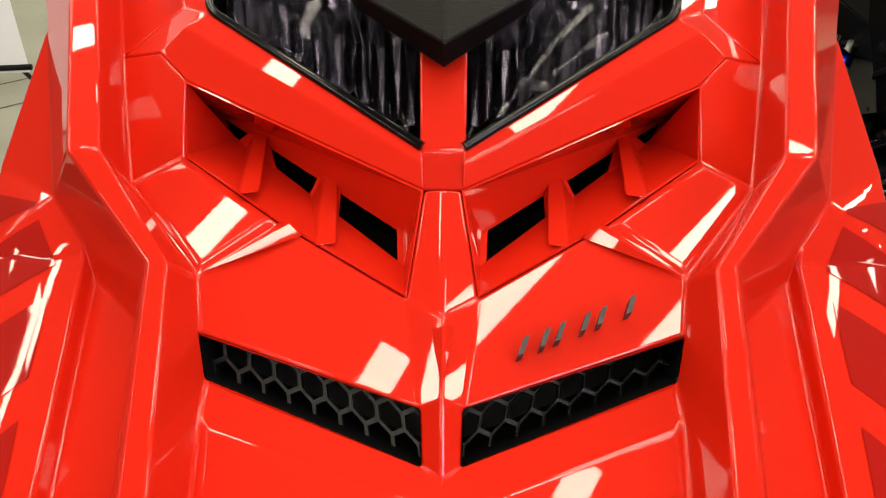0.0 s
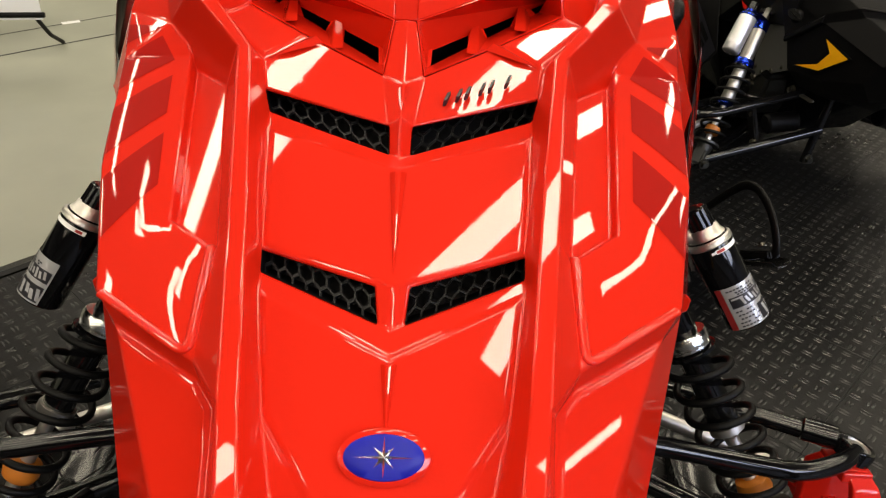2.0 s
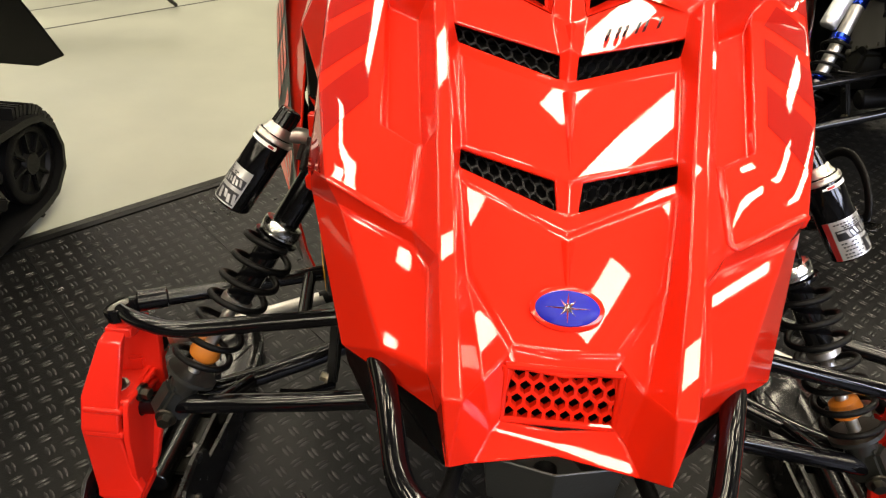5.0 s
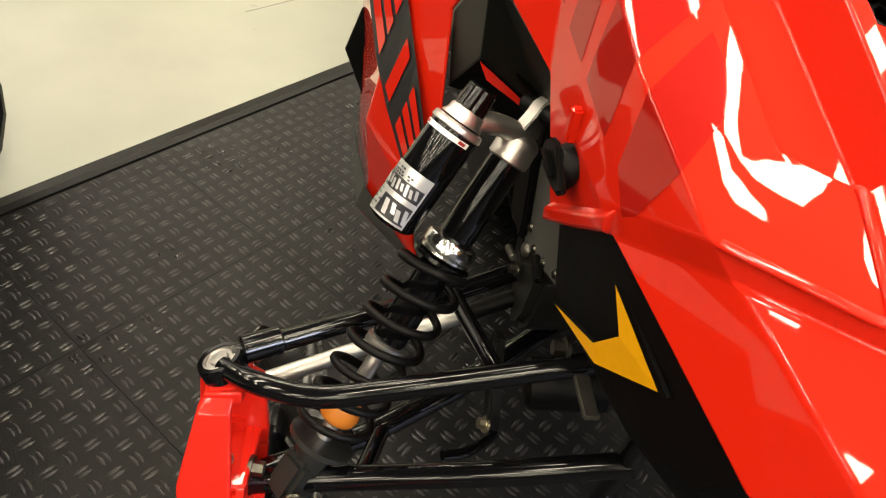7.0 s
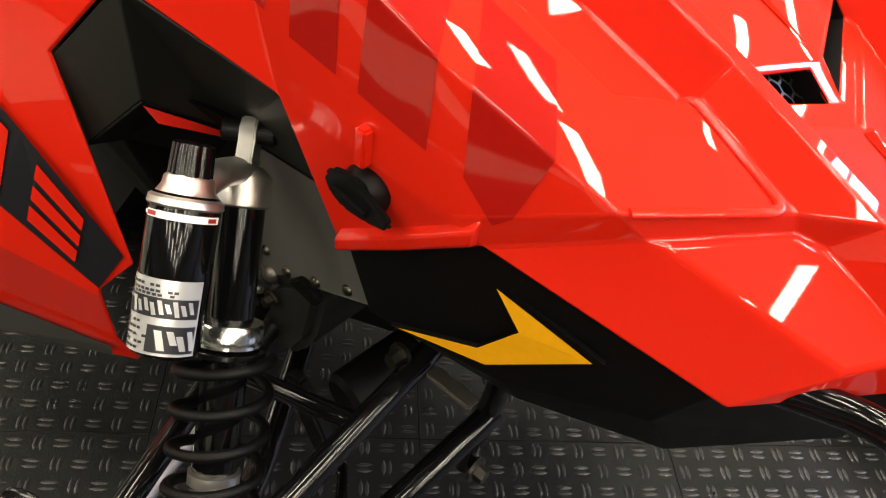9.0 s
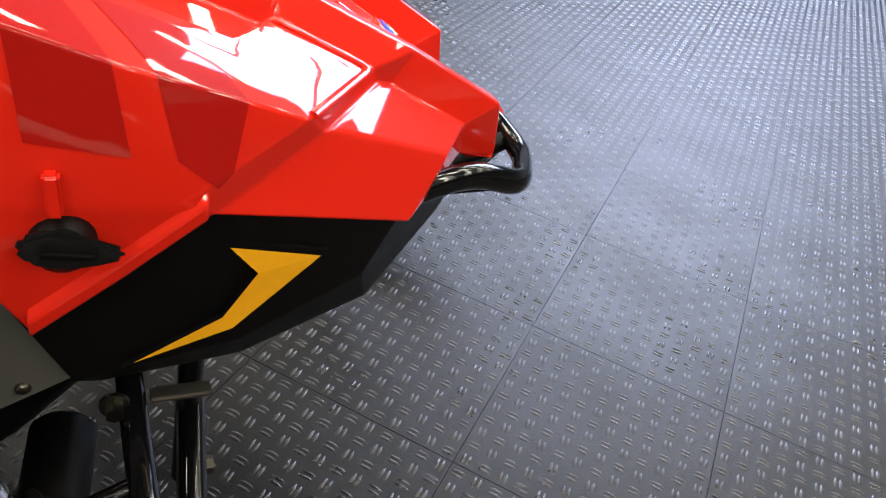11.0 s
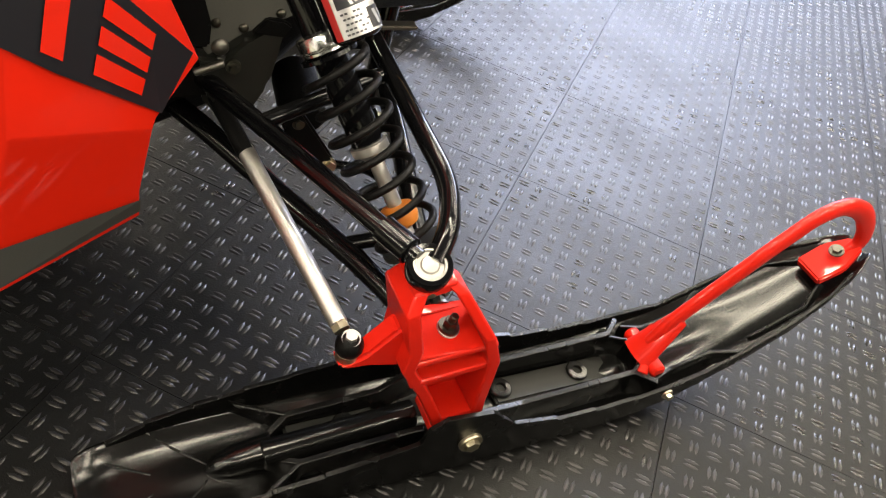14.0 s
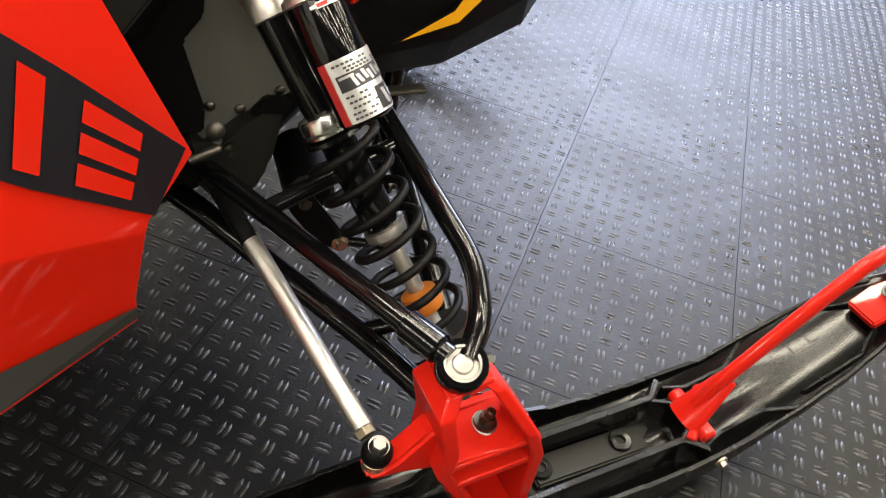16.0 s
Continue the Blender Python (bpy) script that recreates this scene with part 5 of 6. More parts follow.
    # painted side panel with a dark strip
    SP = {"a": (-0.344, 0.250, 0.624), "b": (-0.350, 0.180, 0.452), "c": (-0.366, 0.222, 0.398), "d": (-0.410, 0.336, 0.495), "e": (-0.440, 0.480, 0.640), "f": (-0.385, 0.480, 0.790), "g": (-0.420, 0.600, 0.780), "h": (-0.440, 0.620, 0.660),
          "i": (-0.366, 0.226, 0.384), "j": (-0.357, 0.240, 0.300), "k": (-0.424, 0.345, 0.424), "l": (-0.415, 0.380, 0.300), "m": (-0.432, 0.540, 0.440), "n": (-0.432, 0.560, 0.300), "p": (-0.34, 0.24, 0.25), "r": (-0.425, 0.385, 0.240), "t": (-0.430, 0.570, 0.230), "u": (-0.310, 0.300, 0.800), "w": (-0.326, 0.171, 0.706), "x": (-0.268, 0.202, 0.836)}
    names = list(SP)
    idx = {n: k for k, n in enumerate(names)}
    fcs = [("a", "b", "c", "d"), ("a", "d", "e", "f"), ("e", "h", "g", "f"), ("c", "i", "k", "d"), ("d", "k", "m", "e"), ("e", "m", "h"), ("i", "j", "l", "k"), ("k", "l", "n", "m"), ("j", "p", "r", "l"), ("l", "r", "t", "n"), ("a", "w", "u", "f"), ("w", "x", "u")]
    panel = mesh_from("side_panel", [q(*SP[n]) for n in names], [tuple(idx[n] for n in fc) for fc in fcs], paint, sled, 0.004, "glossy side panel with a dark lettered strip", solid=0.004, segments=3)
    # dark strip across the panel with bars in the panel's colour
    def strip_pt(u, v):
        """u along the strip from its front end, v across it."""
        lo = [(-0.366, 0.220, 0.402), (-0.411, 0.334, 0.492), (-0.441, 0.478, 0.636), (-0.441, 0.615, 0.700)]
        hi = [(-0.350, 0.187, 0.460), (-0.377, 0.299, 0.584), (-0.413, 0.438, 0.712), (-0.419, 0.562, 0.785)]
        t = u * 3
        k = min(int(t), 2)
        a = Vector(lo[k]).lerp(Vector(lo[k + 1]), t - k)
        b = Vector(hi[k]).lerp(Vector(hi[k + 1]), t - k)
        return a.lerp(b, v)

    def strip(name, u0, u1, v0, v1, mat, lift, slant=0.0):
        n = 8
        pts = []
        for k in range(n + 1):
            u = u0 + (u1 - u0) * k / n
            for v in (v0, v1):
                p = strip_pt(min(1, u + slant * v), v) + Vector((-0.80, -0.45, 0.40)).normalized() * lift
                pts.append(Vector((p.x * s, p.y, p.z)))
        mesh_from(name, pts, [(2 * k, 2 * k + 1, 2 * k + 3, 2 * k + 2) for k in range(n)], mat, panel, smooth=False)
    if marks:
        strip("dark_strip", 0.0, 1.0, 0.02, 0.98, INK, 0.0030)
        for k in range(6):
            u0 = 0.06 + 0.150 * k
            if k % 3 == 1:
                strip("strip_mark", u0 + 0.03, u0 + 0.075, 0.14, 0.86, paint, 0.0042, 0.035)
                continue
            for v0, v1 in ((0.14, 0.34), (0.42, 0.60), (0.68, 0.86)):
                strip("strip_mark", u0, u0 + 0.115, v0, v1, paint, 0.0042, 0.035)
    # dark vent along the lower edge
    va = [(-0.3605, 0.243, 0.294), (-0.417, 0.378, 0.296), (-0.436, 0.556, 0.292), (-0.434, 0.566, 0.246), (-0.428, 0.384, 0.254), (-0.360, 0.244, 0.278)]
    mesh_from("side_vent", [q(v[0] - 0.004, v[1] - 0.002, v[2]) for v in va], [(0, 1, 4, 5), (1, 2, 3, 4)], PLATE, panel, smooth=False, label="dark grey vent strip")
    # foot guard behind the panel
    gv = [(-0.459, 0.520, 0.432), (-0.437, 0.510, 0.500), (-0.410, 0.500, 0.526), (-0.398, 0.460, 0.420), (-0.420, 0.500, 0.340)]
    guard = mesh_from("foot_guard", [q(*v) for v in gv] + [q(v[0] + 0.03, v[1] + 0.05, v[2]) for v in gv], [(0, 1, 2, 3, 4), (0, 1, 6, 5), (1, 2, 7, 6), (3, 4, 9, 8), (4, 0, 5, 9)], BLACK, sled, 0.003, "black plastic foot guard with a red mark")
    for z0, z1 in ((0.500, 0.488), (0.484, 0.474), (0.470, 0.456), (0.452, 0.420)):
        mesh_from("guard_mark", [q(-0.4215 + (0.500 - z) * 0.10 + w, 0.4985 - (0.500 - z) * 0.10 - w * 0.5, z) for z, w in ((z0, 0.0), (z0, 0.009), (z1, 0.009), (z1, 0.0))], [(0, 1, 2, 3)], RED_PART, guard, smooth=False, solid=0.001, label="dark red printed mark")
    # raised ledge along the lower edge of the knob panel
    ends = [Vector(HOOD["kp"]), Vector(HOOD["kp"]).lerp(Vector(HOOD["lo3"]), 0.5), Vector(HOOD["lo3"]) + Vector((0.0, 0.004, 0.0))]
    sec = [(-0.001, -0.002), (-0.007, 0.001), (-0.008, 0.014), (-0.001, 0.021)]
    lv = [q(p.x + dx, p.y, p.z + dz) for p in ends for dx, dz in sec]
    mesh_from("ledge", lv, [(4 * i + k, 4 * i + k + 1, 4 * i + 5 + k, 4 * i + 4 + k) for i in range(2) for k in range(3)] + [(0, 1, 2, 3), (8, 9, 10, 11)], paint, sled, 0.002, "glossy ledge under the hood latch")
    # twist latch on the knob panel
    ax = q(-0.95, -0.10, 0.30).normalized()
    at = q(-0.266, -0.013, 0.618)
    latch = lathe("latch", at, at + ax, [(0, 0.020), (0.004, 0.0195), (0.010, 0.016), (0.014, 0.013)], BLACK, sled, 20, "black twist latch of the hood")
    m = frame_along(at + ax * 0.010, at + ax)
    tip = m.inverted() @ q(-0.281, -0.046, 0.617)
    ang = math.atan2(tip.y, tip.x)
    mm = m @ Matrix.Rotation(ang, 4, "Z") @ Matrix.Diagonal((0.74, 0.74, 0.8, 1))
    prism("wing", [(0.046, 0.004), (0.046, -0.006), (0.022, -0.014), (-0.004, -0.018), (-0.024, -0.014), (-0.036, -0.004), (-0.032, 0.008), (-0.012, 0.016), (0.014, 0.012)], mm, 0.010, BLACK, latch, 0.003)
    block("grip", (0.05, 0.012, 0.010), mm @ Matrix.Translation((0.003, -0.001, 0.013)), BLACK, latch, 0.004)
    block("latch_rib", (0.010, 0.010, 0.030), Matrix.Translation(q(-0.271, -0.012, 0.656)), paint, latch, 0.002)
    return panel


def bumper(sled):
    pts = [(-0.172, -0.200, 0.540), (-0.158, -0.285, 0.570), (-0.138, -0.350, 0.575), (-0.120, -0.418, 0.548), (-0.040, -0.460, 0.533), (0.040, -0.460, 0.533), (0.120, -0.418, 0.548), (0.138, -0.350, 0.575), (0.158, -0.285, 0.570), (0.172, -0.200, 0.540)]
    bar = tube("bumper", pts, 0.0108, GLOSS, sled, radius=0.028, seg=18, flat=1.25, label="bent black gloss tube bumper")
    chin = [(-0.058, -0.368, 0.545), (0.058, -0.368, 0.545), (-0.052, -0.372, 0.500), (0.052, -0.372, 0.500), (-0.03, -0.30, 0.470), (0.03, -0.30, 0.470), (-0.07, -0.28, 0.54), (0.07, -0.28, 0.54), (0, -0.382, 0.545), (0, -0.386, 0.502)]
    mesh_from("chin_guard", chin, [(0, 8, 9, 2), (8, 1, 3, 9), (2, 9, 3, 5, 4), (0, 2, 4, 6), (1, 7, 5, 3)], CASE, bar, 0.004, "dark grey chin guard", solid=0.003)
    tube("strut", [(0, -0.330, 0.490), (0, -0.385, 0.495), (0, -0.455, 0.528)], 0.011, BLACK, bar, radius=0.03)
    for s in (1, -1):
        tube("stay", [(0.075 * s, -0.33, 0.515), (0.085 * s, -0.40, 0.525), (0.10 * s, -0.428, 0.541)], 0.007, BLACK, bar, radius=0.02)
    return bar


def lower_core(sled):
    """The dark bulkhead between the suspension arms."""
    v = [(-0.17, -0.06, 0.46), (0.17, -0.06, 0.46), (-0.10, 0.08, 0.24), (0.10, 0.08, 0.24), (-0.22, 0.30, 0.46), (0.22, 0.30, 0.46), (-0.17, 0.30, 0.20), (0.17, 0.30, 0.20), (-0.06, -0.16, 0.45), (0.06, -0.16, 0.45)]
    core = mesh_from("bulkhead", v, [(0, 1, 9, 8), (8, 9, 3, 2), (0, 8, 2), (1, 3, 9), (0, 2, 6, 4), (1, 5, 7, 3), (2, 3, 7, 6), (4, 6, 7, 5), (0, 4, 5, 1)], BLACK, sled, 0.01, "black bulkhead between the suspension arms")
    for s in (1, -1):
        tube("frame_tube", [(-0.15 * s, -0.10, 0.44), (-0.16 * s, -0.085, 0.22)], 0.012, GLOSS, core)
        hex_bolt("pivot_bolt", (-0.165 * s, -0.100, 0.235), (0, -1, 0), 0.010, 0.014, DARK_BOLT, core)
    body = [(-0.36, 0.34, 0.78), (0.36, 0.34, 0.78), (-0.40, 0.62, 0.80), (0.40, 0.62, 0.80), (-0.24, 2.35, 0.62), (0.24, 2.35, 0.62), (-0.20, 0.30, 0.26), (0.20, 0.30, 0.26), (-0.20, 2.35, 0.45), (0.20, 2.35, 0.45), (-0.16, 0.95, 0.80), (0.16, 0.95, 0.80), (-0.18, 1.9, 0.84), (0.18, 1.9, 0.84)]
    mesh_from("tunnel", body, [(0, 1, 3, 2), (2, 3, 11, 10), (10, 11, 13, 12), (12, 13, 5, 4), (4, 5, 9, 8), (8, 9, 7, 6), (6, 7, 1, 0), (0, 2, 6), (2, 10, 12, 4, 8, 6), (1, 7, 3), (3, 7, 9, 5, 13, 11)], BLACK, sled, 0.02, "black seat and tunnel")
    tr = bmesh.new()
    prof = [(0.45, 0.30), (0.62, 0.08), (0.80, 0.012), (2.00, 0.012), (2.22, 0.08), (2.28, 0.22), (2.15, 0.36), (0.60, 0.42)]
    lo = [tr.verts.new((-0.19, y, z)) for y, z in prof]
    hi = [tr.verts.new((0.19, y, z)) for y, z in prof]
    tr.faces.new(lo), tr.faces.new(hi[::-1])
    for k in range(len(prof)):
        tr.faces.new((lo[k], lo[(k + 1) % len(prof)], hi[(k + 1) % len(prof)], hi[k]))
    from_bm("track", tr, RUBBER, sled, "black rubber drive track")
    for s in (1, -1):
        v = [(-0.310 * s, 0.34, 0.80), (-0.41 * s, 0.62, 0.80), (-0.20 * s, 0.40, 0.98), (-0.17 * s, 0.31, 0.945)]
        mesh_from("cowl_side", v, [(0, 1, 2, 3)], BLACK, sled, 0.003, solid=0.004)


def snowmobile(m, label, paint, dark=False):
    sled = empty("snowmobile", m)
    tagged(sled, label, "snowmobile")
    shell = hood(sled, paint)
    if not dark:
        decals(shell)
        badge_marks(shell)
    bumper(sled)
    lower_core(sled)
    for s in (1, -1):
        side_body(sled, s, paint)
        suspension(sled, s)
        if dark:
            shock_absorber(sled, s, ALU, LABEL, BLUE_METAL, BLUE_METAL, foil=False)
        else:
            shock_absorber(sled, s)
        spindle(sled, s, GLOSS if dark else RED_PART)
        ski(sled, s, SKI, BLACK if dark else RED_PART, 0.010 if dark else 0.015)
    if dark:
        # a lower, longer chassis than the red one
        for ob in sled.children:
            ob.location = (0, 0, -0.11)
            if ob.name.split(".")[0] in ("ski", "spindle"):
                side = -1 if sum(v.co.x for v in ob.data.vertices) < 0 else 1
                ob.location = (0.146 * side, 0.071, 0)
    return sled


STRIPES = [(0.108, 0.094, 0.105, 0.080, [(0.100, 0.6), (0.078, 0.6)]), (0.078, 0.054, 0.062, 0.024, [(0.058, 0.62), (0.018, 0.62)]),
           (0.036, -0.008, 0.003, -0.048, [(0.000, 0.62), (-0.055, 0.64)]), (-0.029, -0.082, -0.072, -0.127, [(-0.082, 0.64), (-0.112, 0.76), (-0.134, 0.60)])]
snowmobile(Matrix(), "glossy red snowmobile with black suspension and skis on the mat", RED)
snowmobile(NEIGHBOUR, "black snowmobile with blue shock absorbers standing beside the red one", BLACK, dark=True)


# ---- rubber mat of square tiles, laid diagonally ----
mat_base = mesh_from("floor_mat", [tuple(U * a + N * b + Vector((0, 0, z))) for z in (-0.013, -0.009) for a, b in ((-7.5, EDGE), (4.5, EDGE), (4.5, -9), (-7.5, -9))],
                     [(0, 1, 2, 3), (4, 5, 6, 7), (0, 1, 5, 4), (1, 2, 6, 5), (2, 3, 7, 6), (3, 0, 4, 7)], RUBBER, smooth=False)
tagged(mat_base, "black rubber floor mat of interlocking tread tiles", "floor mat", kind="structure")
edge_v = []
for a in (-7.5, 4.5):
    for b, z in ((EDGE + 0.045, -0.0135), (EDGE, 0.001), (EDGE - 0.02, 0.001), (EDGE - 0.02, -0.0135)):
        edge_v.append(tuple(U * a + N * b + Vector((0, 0, z))))
mesh_from("mat_edge", edge_v, [(0, 1, 5, 4), (1, 2, 6, 5), (2, 3, 7, 6), (0, 3, 7, 4)], RUBBER, mat_base, smooth=False, label="ramped black rubber edging")

tile_me = None
cu, cn = CROSS.dot(U), CROSS.dot(N)
near = []
for i in range(-14, 12):
    for j in range(-16, 6):
        c = U * (cu + (i + 0.5) * TILE) + N * (cn + (j + 0.5) * TILE)
        if cn + (j + 0.5) * TILE > EDGE - 0.02 - TILE * 0.3 or c.length > (4.9 if c.x > 0 and c.y < 0.3 else 3.0) or c.y > 2.6:
            continue
        near.append(c)
h = TILE / 2 - 0.0002
tv = [(sx * h, sy * h, -0.009) for sx, sy in ((-1, -1), (1, -1), (1, 1), (-1, 1))] + [(sx * h, sy * h, -0.0012) for sx, sy in ((-1, -1), (1, -1), (1, 1), (-1, 1))] + [(sx * (h - 0.0005), sy * (h - 0.0005), MAT_TOP) for sx, sy in ((-1, -1), (1, -1), (1, 1), (-1, 1))]
tile_me = bpy.data.meshes.new("mat_tile")
tile_me.from_pydata(tv, [], [(8, 9, 10, 11)] + [(k, (k + 1) % 4, 4 + (k + 1) % 4, 4 + k) for k in range(4)] + [(4 + k, 4 + (k + 1) % 4, 8 + (k + 1) % 4, 8 + k) for k in range(4)])
tile_me.materials.append(RUBBER)
for c in near:
    t = new("mat_tile", tile_me)
    t.parent = mat_base
    t.matrix_basis = Matrix.Translation(c) @ Matrix.Rotation(radians(45), 4, "Z")

# raised tread: pairs of lens-shaped bars, turned by turns
rng = np.random.default_rng(4)
per = 12
pitch = TILE / per
bar_l, bar_w, bar_h = 0.0122, 0.0028, 0.0019
shape = np.array([(-bar_l, 0, 0), (-0.4 * bar_l, -bar_w, 0), (0.4 * bar_l, -bar_w, 0), (bar_l, 0, 0), (0.4 * bar_l, bar_w, 0), (-0.4 * bar_l, bar_w, 0), (-0.45 * bar_l, 0, bar_h), (0.45 * bar_l, 0, bar_h)])
tri = np.array([(0, 1, 6), (1, 2, 7), (1, 7, 6), (2, 3, 7), (3, 4, 7), (4, 5, 6), (4, 6, 7), (5, 0, 6)])
chunks = []
ii, jj = np.meshgrid(np.arange(per), np.arange(per), indexing="ij")
ii, jj = ii.ravel(), jj.ravel()
for c in near:
    lu = (ii + 0.5) * pitch - TILE / 2
    ln = (jj + 0.5) * pitch - TILE / 2
    odd = (ii + jj) % 2
    for side in (-1, 1):
        ang = np.where(odd, 0.0, math.pi / 2) + rng.normal(0, 0.03, len(ii))
        ou = lu + np.where(odd, 0, side * 0.0042)
        on = ln + np.where(odd, side * 0.0042, 0)
        ca, sa = np.cos(ang)[:, None], np.sin(ang)[:, None]
        pu = ou[:, None] + shape[None, :, 0] * ca - shape[None, :, 1] * sa
        pn = on[:, None] + shape[None, :, 0] * sa + shape[None, :, 1] * ca
        x = c.x + pu * U.x + pn * N.x
        y = c.y + pu * U.y + pn * N.y
        z = np.broadcast_to(shape[None, :, 2], x.shape)
        chunks.append(np.stack([x, y, z], -1).reshape(-1, 3))
pts = np.concatenate(chunks)
n_bar = len(pts) // 8
tris = (tri[None] + 8 * np.arange(n_bar)[:, None, None]).reshape(-1, 3)
me = bpy.data.meshes.new("tread")
me.vertices.add(len(pts))
me.vertices.foreach_set("co", pts.astype(np.float32).ravel())
me.loops.add(tris.size)
me.loops.foreach_set("vertex_index", tris.astype(np.int32).ravel())
me.polygons.add(len(tris))
me.polygons.foreach_set("loop_start", np.arange(0, tris.size, 3, dtype=np.int32))
me.update(calc_edges=True)
me.materials.append(GRIP)
tread = new("tread", me)
tread.parent = mat_base
tagged(tread, "raised paired tread bars of the mat", kind="stuff")


# ---- things round the sled ----
def rear_of_sled(m):
    """The tail of another sled: track with lugs, wheel, green suspension rail, snow flap."""
    sled = empty("snowmobile", m)
    tagged(sled, "black snowmobile tail with a lugged track and snow flap", "snowmobile")
    prof = [(0.0, 0.020), (-0.06, 0.030), (-0.115, 0.075), (-0.130, 0.130), (-0.115, 0.190), (-0.075, 0.235), (-0.02, 0.252), (0.9, 0.33), (1.2, 0.36), (1.3, 0.25), (1.1, 0.03), (0.9, 0.02)]
    bm = bmesh.new()
    rows = [[bm.verts.new((x, y, z)) for y, z in prof] for x in (-0.20, -0.19, 0.19, 0.20)]
    inner = [[bm.verts.new((x, 0.02 + (y - 0.02) * 0.93, 0.135 + (z - 0.135) * 0.86)) for y, z in prof] for x in (-0.20, 0.20)]
    n = len(prof)
    for r0, r1 in zip(rows, rows[1:]):
        for k in range(n):
            bm.faces.new((r0[k], r0[(k + 1) % n], r1[(k + 1) % n], r1[k]))
    for r0, r1 in ((rows[0], inner[0]), (rows[-1], inner[1]), (inner[0], inner[1])):
        for k in range(n):
            bm.faces.new((r0[k], r0[(k + 1) % n], r1[(k + 1) % n], r1[k]))
    track = from_bm("track", bm, RUBBER, sled, "black lugged rubber track")
    path = rounded([(0, y, z) for y, z in prof[:8]], 0.02, 3)
    for k in range(26):
        i = k * (len(path) - 1) / 25
        a = path[int(i)].lerp(path[min(int(i) + 1, len(path) - 1)], i - int(i))
        c = a - Vector((0, 0.02, 0.135))
        ang = math.atan2(c.z, c.y)
        if a.y > 0.05:
            ang = math.pi / 2
        for x in (-0.13, 0.0, 0.13):
            block("lug", (0.10, 0.030, 0.010), Matrix.Translation((x, a.y, a.z)) @ Matrix.Rotation(ang, 4, "X") @ Matrix.Translation((0, 0.012, 0)), RUBBER, track, 0)
    for s in (1, -1):
        rail = prism("suspension_rail", [(0.04, 0.10), (0.10, 0.075), (0.75, 0.06), (0.75, 0.10), (0.34, 0.12), (0.20, 0.20), (0.08, 0.215), (0.03, 0.19)], Matrix(((0, 0, 1, 0.165 * s), (1, 0, 0, 0), (0, 1, 0, 0), (0, 0, 0, 1))), 0.012, GLOSS, sled, 0.002, "black painted suspension rail")
        # solid near-black blocks paint the shade of openings in the uncut rail
        for y, z, w, d in ((0.13, 0.105, 0.05, 0.030), (0.115, 0.165, 0.045, 0.028), (0.215, 0.115, 0.06, 0.03)):
            block("rail_window", (0.020, w, d), Matrix.Translation((0.171 * s, y, z)) @ Matrix.Rotation(radians(28), 4, "X"), CAVITY_SHADE, rail, 0.004)
        wheel = lathe("idler_wheel", (0.15 * s, -0.015, 0.135), (0.19 * s, -0.015, 0.135), [(0, 0.094), (0.003, 0.099), (0.028, 0.099), (0.031, 0.094), (0.031, 0.076), (0.022, 0.070), (0.022, 0.030), (0.034, 0.026), (0.034, 0.012)], BLACK, sled, 32)
        for k in range(8):
            a = math.pi * k / 4
            block("spoke", (0.014, 0.05, 0.010), Matrix.Translation((0.176 * s, -0.015, 0.135)) @ Matrix.Rotation(a, 4, "X") @ Matrix.Translation((0, 0.05, 0)), BLACK, wheel, 0.003)
        lathe("small_wheel", (0.15 * s, 0.30, 0.095), (0.19 * s, 0.30, 0.095), [(0, 0.064), (0.003, 0.068), (0.026, 0.068), (0.029, 0.062), (0.020, 0.05), (0.026, 0.014)], BLACK, sled, 28)
    mesh_from("tunnel", [(-0.16, -0.08, 0.64), (0.16, -0.08, 0.64), (-0.2, 1.4, 0.72), (0.2, 1.4, 0.72), (-0.16, -0.08, 0.56), (0.16, -0.08, 0.56), (-0.2, 1.4, 0.45), (0.2, 1.4, 0.45)], [(0, 1, 3, 2), (4, 5, 7, 6), (0, 1, 5, 4), (2, 3, 7, 6), (0, 2, 6, 4), (1, 3, 7, 5)], BLACK, sled, 0.01)
    flap = mesh_from("snow_flap", [(-0.13, -0.10, 0.62), (0.13, -0.10, 0.62), (0.16, -0.20, 0.44), (0.175, -0.27, 0.31), (0.09, -0.285, 0.27), (-0.09, -0.285, 0.27), (-0.175, -0.27, 0.31), (-0.16, -0.20, 0.44)], [(0, 1, 2, 7), (7, 2, 3, 6), (6, 3, 4, 5)], BLACK, sled, 0.004, "black rubber snow flap with reflectors", solid=0.006)
    for x, mt in ((0.045, LABEL), (-0.01, LIME)):
        block("reflector", (0.018, 0.006, 0.05), Matrix.Translation((x, -0.275, 0.335)) @ Matrix.Rotation(radians(-22), 4, "X"), mt, flap, 0.001)
    tube("rear_bumper", [(0.18, 0.20, 0.60), (0.19, -0.10, 0.56), (0.16, -0.19, 0.55), (-0.16, -0.19, 0.55), (-0.19, -0.10, 0.56), (-0.18, 0.20, 0.60)], 0.011, GLOSS, sled, radius=0.05)
    return sled


rear_of_sled(TAIL)

# pull-up banner on its foot
banner = empty("banner_stand", BANNER)
tagged(banner, "white printed banner on a slim black floor stand", "banner")
mesh_from("cloth", [(-0.40, 0, 0.147), (0.40, 0, 0.147), (0.40, 0, 2.0), (-0.40, 0, 2.0)], [(0, 1, 2, 3)], WHITE, banner, smooth=False, solid=0.002, label="white printed banner cloth")
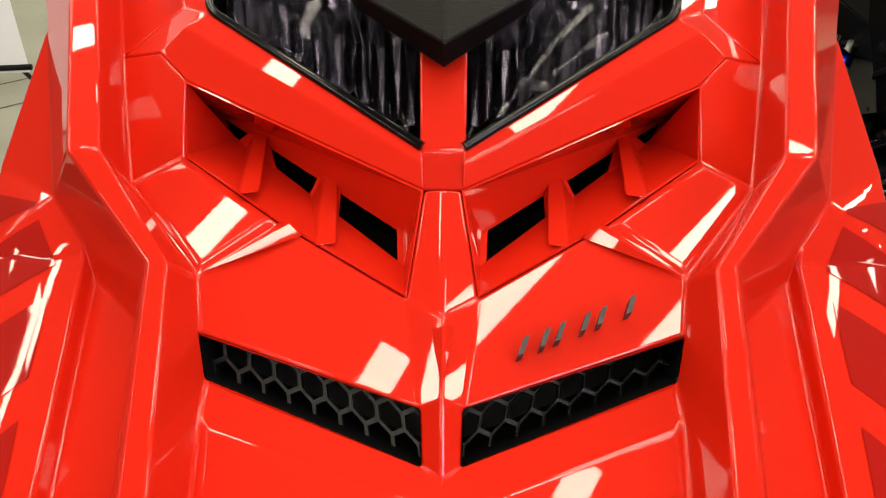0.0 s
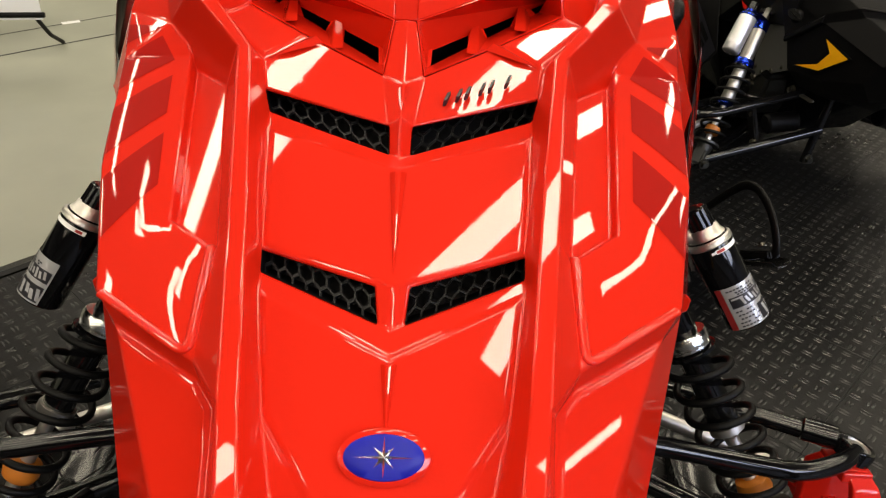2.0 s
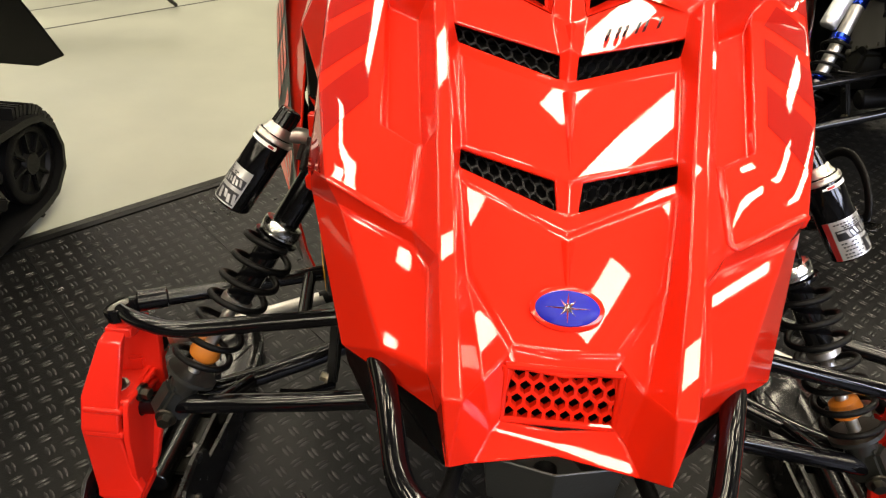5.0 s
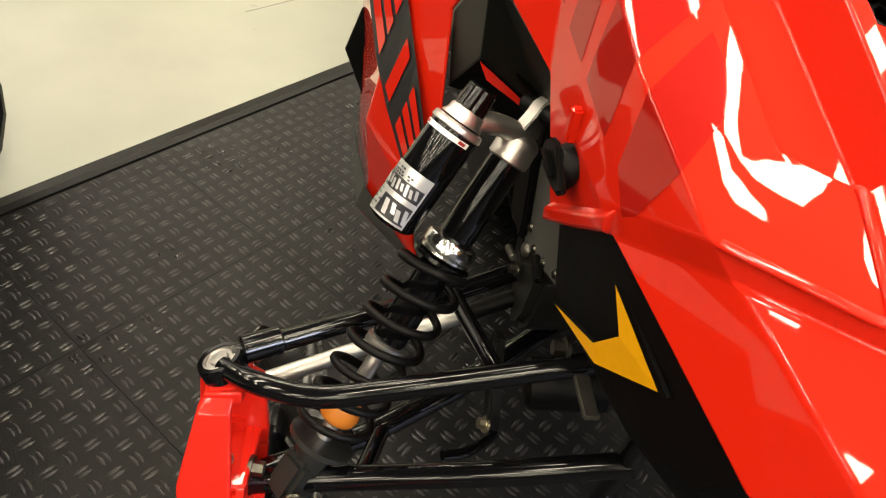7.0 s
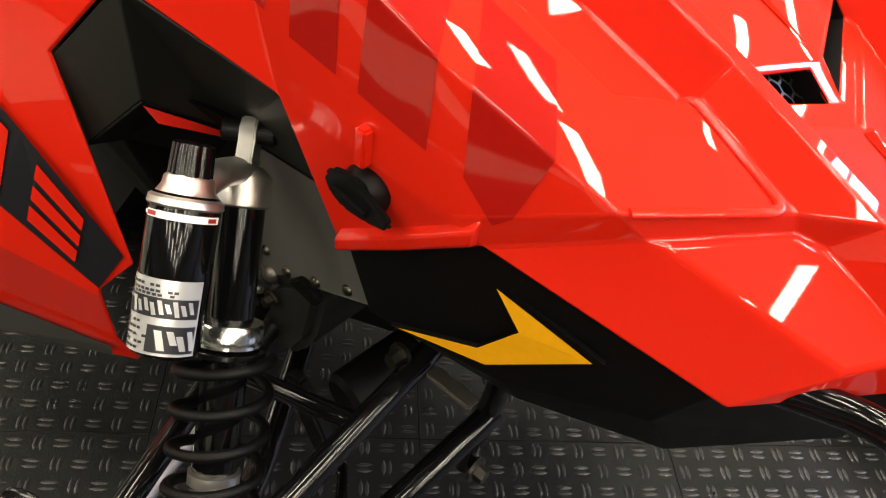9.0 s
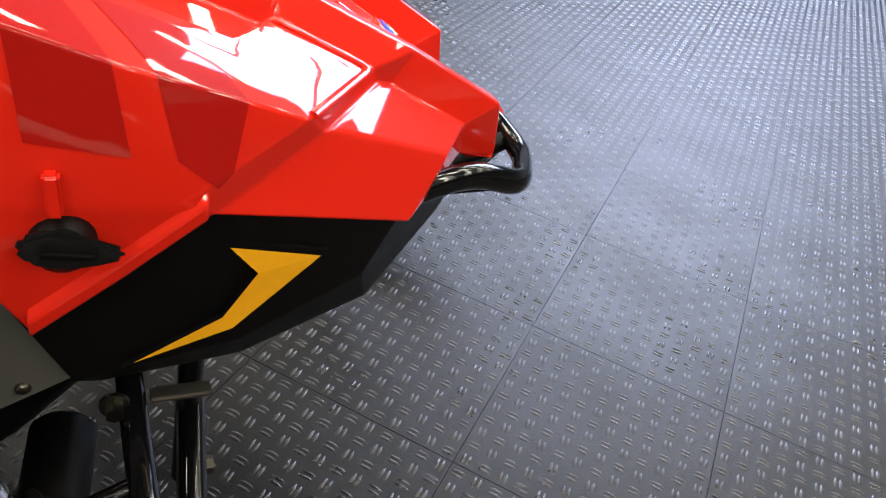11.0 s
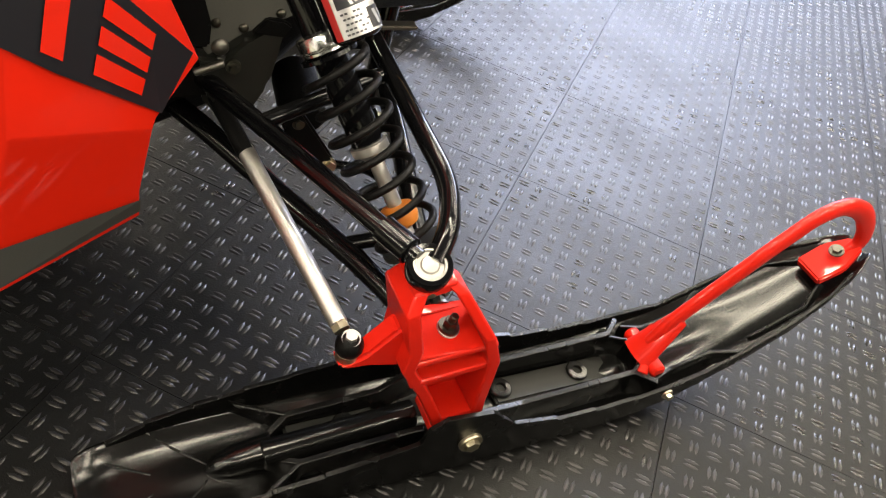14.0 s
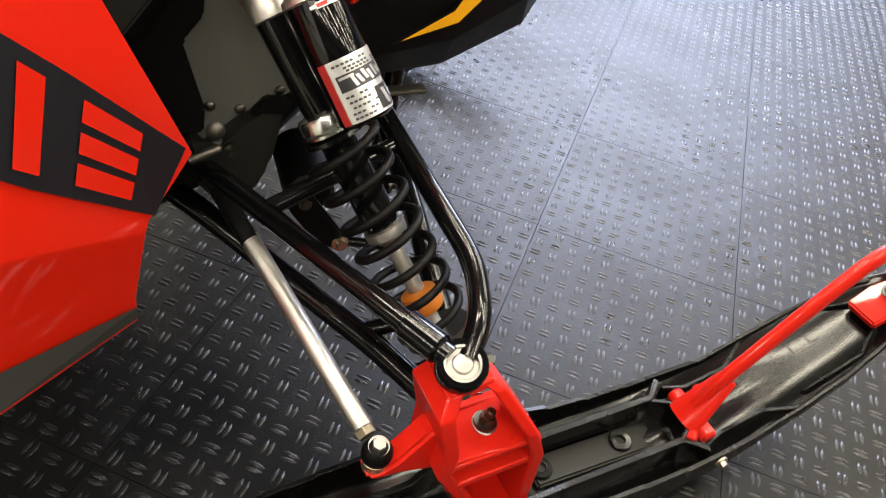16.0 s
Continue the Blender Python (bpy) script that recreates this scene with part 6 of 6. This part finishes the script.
for z, w, hgt, mt in ((0.40, 0.16, 0.014, INK), (0.36, 0.10, 0.010, INK), (0.62, 0.34, 0.10, RED_PART), (0.56, 0.26, 0.04, INK)):
    block("printed_bar", (w, 0.002, hgt), Matrix.Translation((0.16, -0.0032, z)), mt, banner, 0)
for s in (1, -1):
    tube("foot", [(0.37 * s, 0.004, 0.165), (0.385 * s, 0.10, 0.060), (0.39 * s, 0.22, -0.006)], 0.008, BLACK, banner, radius=0.02)
rod("rail", (-0.41, 0, 0.165), (0.41, 0, 0.165), 0.010, BLACK, banner)

# saw cuts, a hatch and a paper tag on the concrete
for across, wide in ((2.72, 0.010), (2.98, 0.007)):
    cut = [tuple(U * a + N * c + Vector((0, 0, z))) for z in (-0.0135, -0.0128) for a, c in ((-4, across), (4, across), (4, across + wide), (-4, across + wide))]
    mesh_from("trim", cut, [(0, 1, 2, 3), (4, 5, 6, 7), (0, 1, 5, 4), (1, 2, 6, 5), (2, 3, 7, 6), (3, 0, 4, 7)], PLATE, floor, smooth=False)
crack = [Vector((x, y, -0.0132)) for x, y in ((-0.762, 1.564), (-0.640, 1.667), (-0.521, 1.738), (-0.389, 1.833), (-0.245, 1.911))]
cv = [p + N * w for p in crack for w in (-0.0018, 0.0018)]
mesh_from("crack", cv, [(2 * k, 2 * k + 1, 2 * k + 3, 2 * k + 2) for k in range(len(crack) - 1)], CRACK, floor, smooth=False)
tag = block("paper_tag", (0.075, 0.035, 0.0012), Matrix.Translation((-1.525, 2.696, -0.0130)) @ Matrix.Rotation(radians(35), 4, "Z"), WHITE, None, 0)
tagged(tag, "small white paper tag lying on the concrete", "paper tag")

# slim black display post behind the far ski
post = empty("display_post", Matrix.Translation((0.80, -0.545, 0)))
tagged(post, "slim black upright display post with a slot on the mat", "post")
for y in (-0.030, 0.030):
    block("upright", (0.05, 0.046, 1.50), Matrix.Translation((0, y, 0.757)), BLACK, post, 0.004)
block("core", (0.03, 0.020, 1.49), Matrix.Translation((0.004, 0, 0.756)), PLATE, post, 0.002, "grey strip in the slot")
block("base_plate", (0.14, 0.14, 0.008), Matrix.Translation((0.02, 0, 0.006)), BLACK, post, 0.002)

# far quad-bike wheel at the edge of the mat
tyre_at = Matrix.Translation((1.72, -4.35, 0.30)) @ Matrix.Rotation(radians(35), 4, "Z")
wheel = empty("quad_bike_wheel", tyre_at)
tagged(wheel, "black knobbly quad bike tyre standing on the mat", "wheel")
lathe("tyre", (-0.11, 0, 0), (0.11, 0, 0), [(0, 0.17), (0.01, 0.25), (0.05, 0.29), (0.17, 0.29), (0.21, 0.25), (0.22, 0.17)], RUBBER, wheel, 36)
for k in range(18):
    for x in (-0.06, 0.06):
        block("tread_knob", (0.07, 0.045, 0.03), Matrix.Rotation(2 * math.pi * (k + (0.5 if x > 0 else 0)) / 18, 4, "X") @ Matrix.Translation((x, 0, 0.295)), RUBBER, wheel, 0)
lathe("rim", (-0.09, 0, 0), (0.09, 0, 0), [(0, 0.05), (0.01, 0.16), (0.17, 0.16), (0.18, 0.05)], PLATE, wheel, 24)
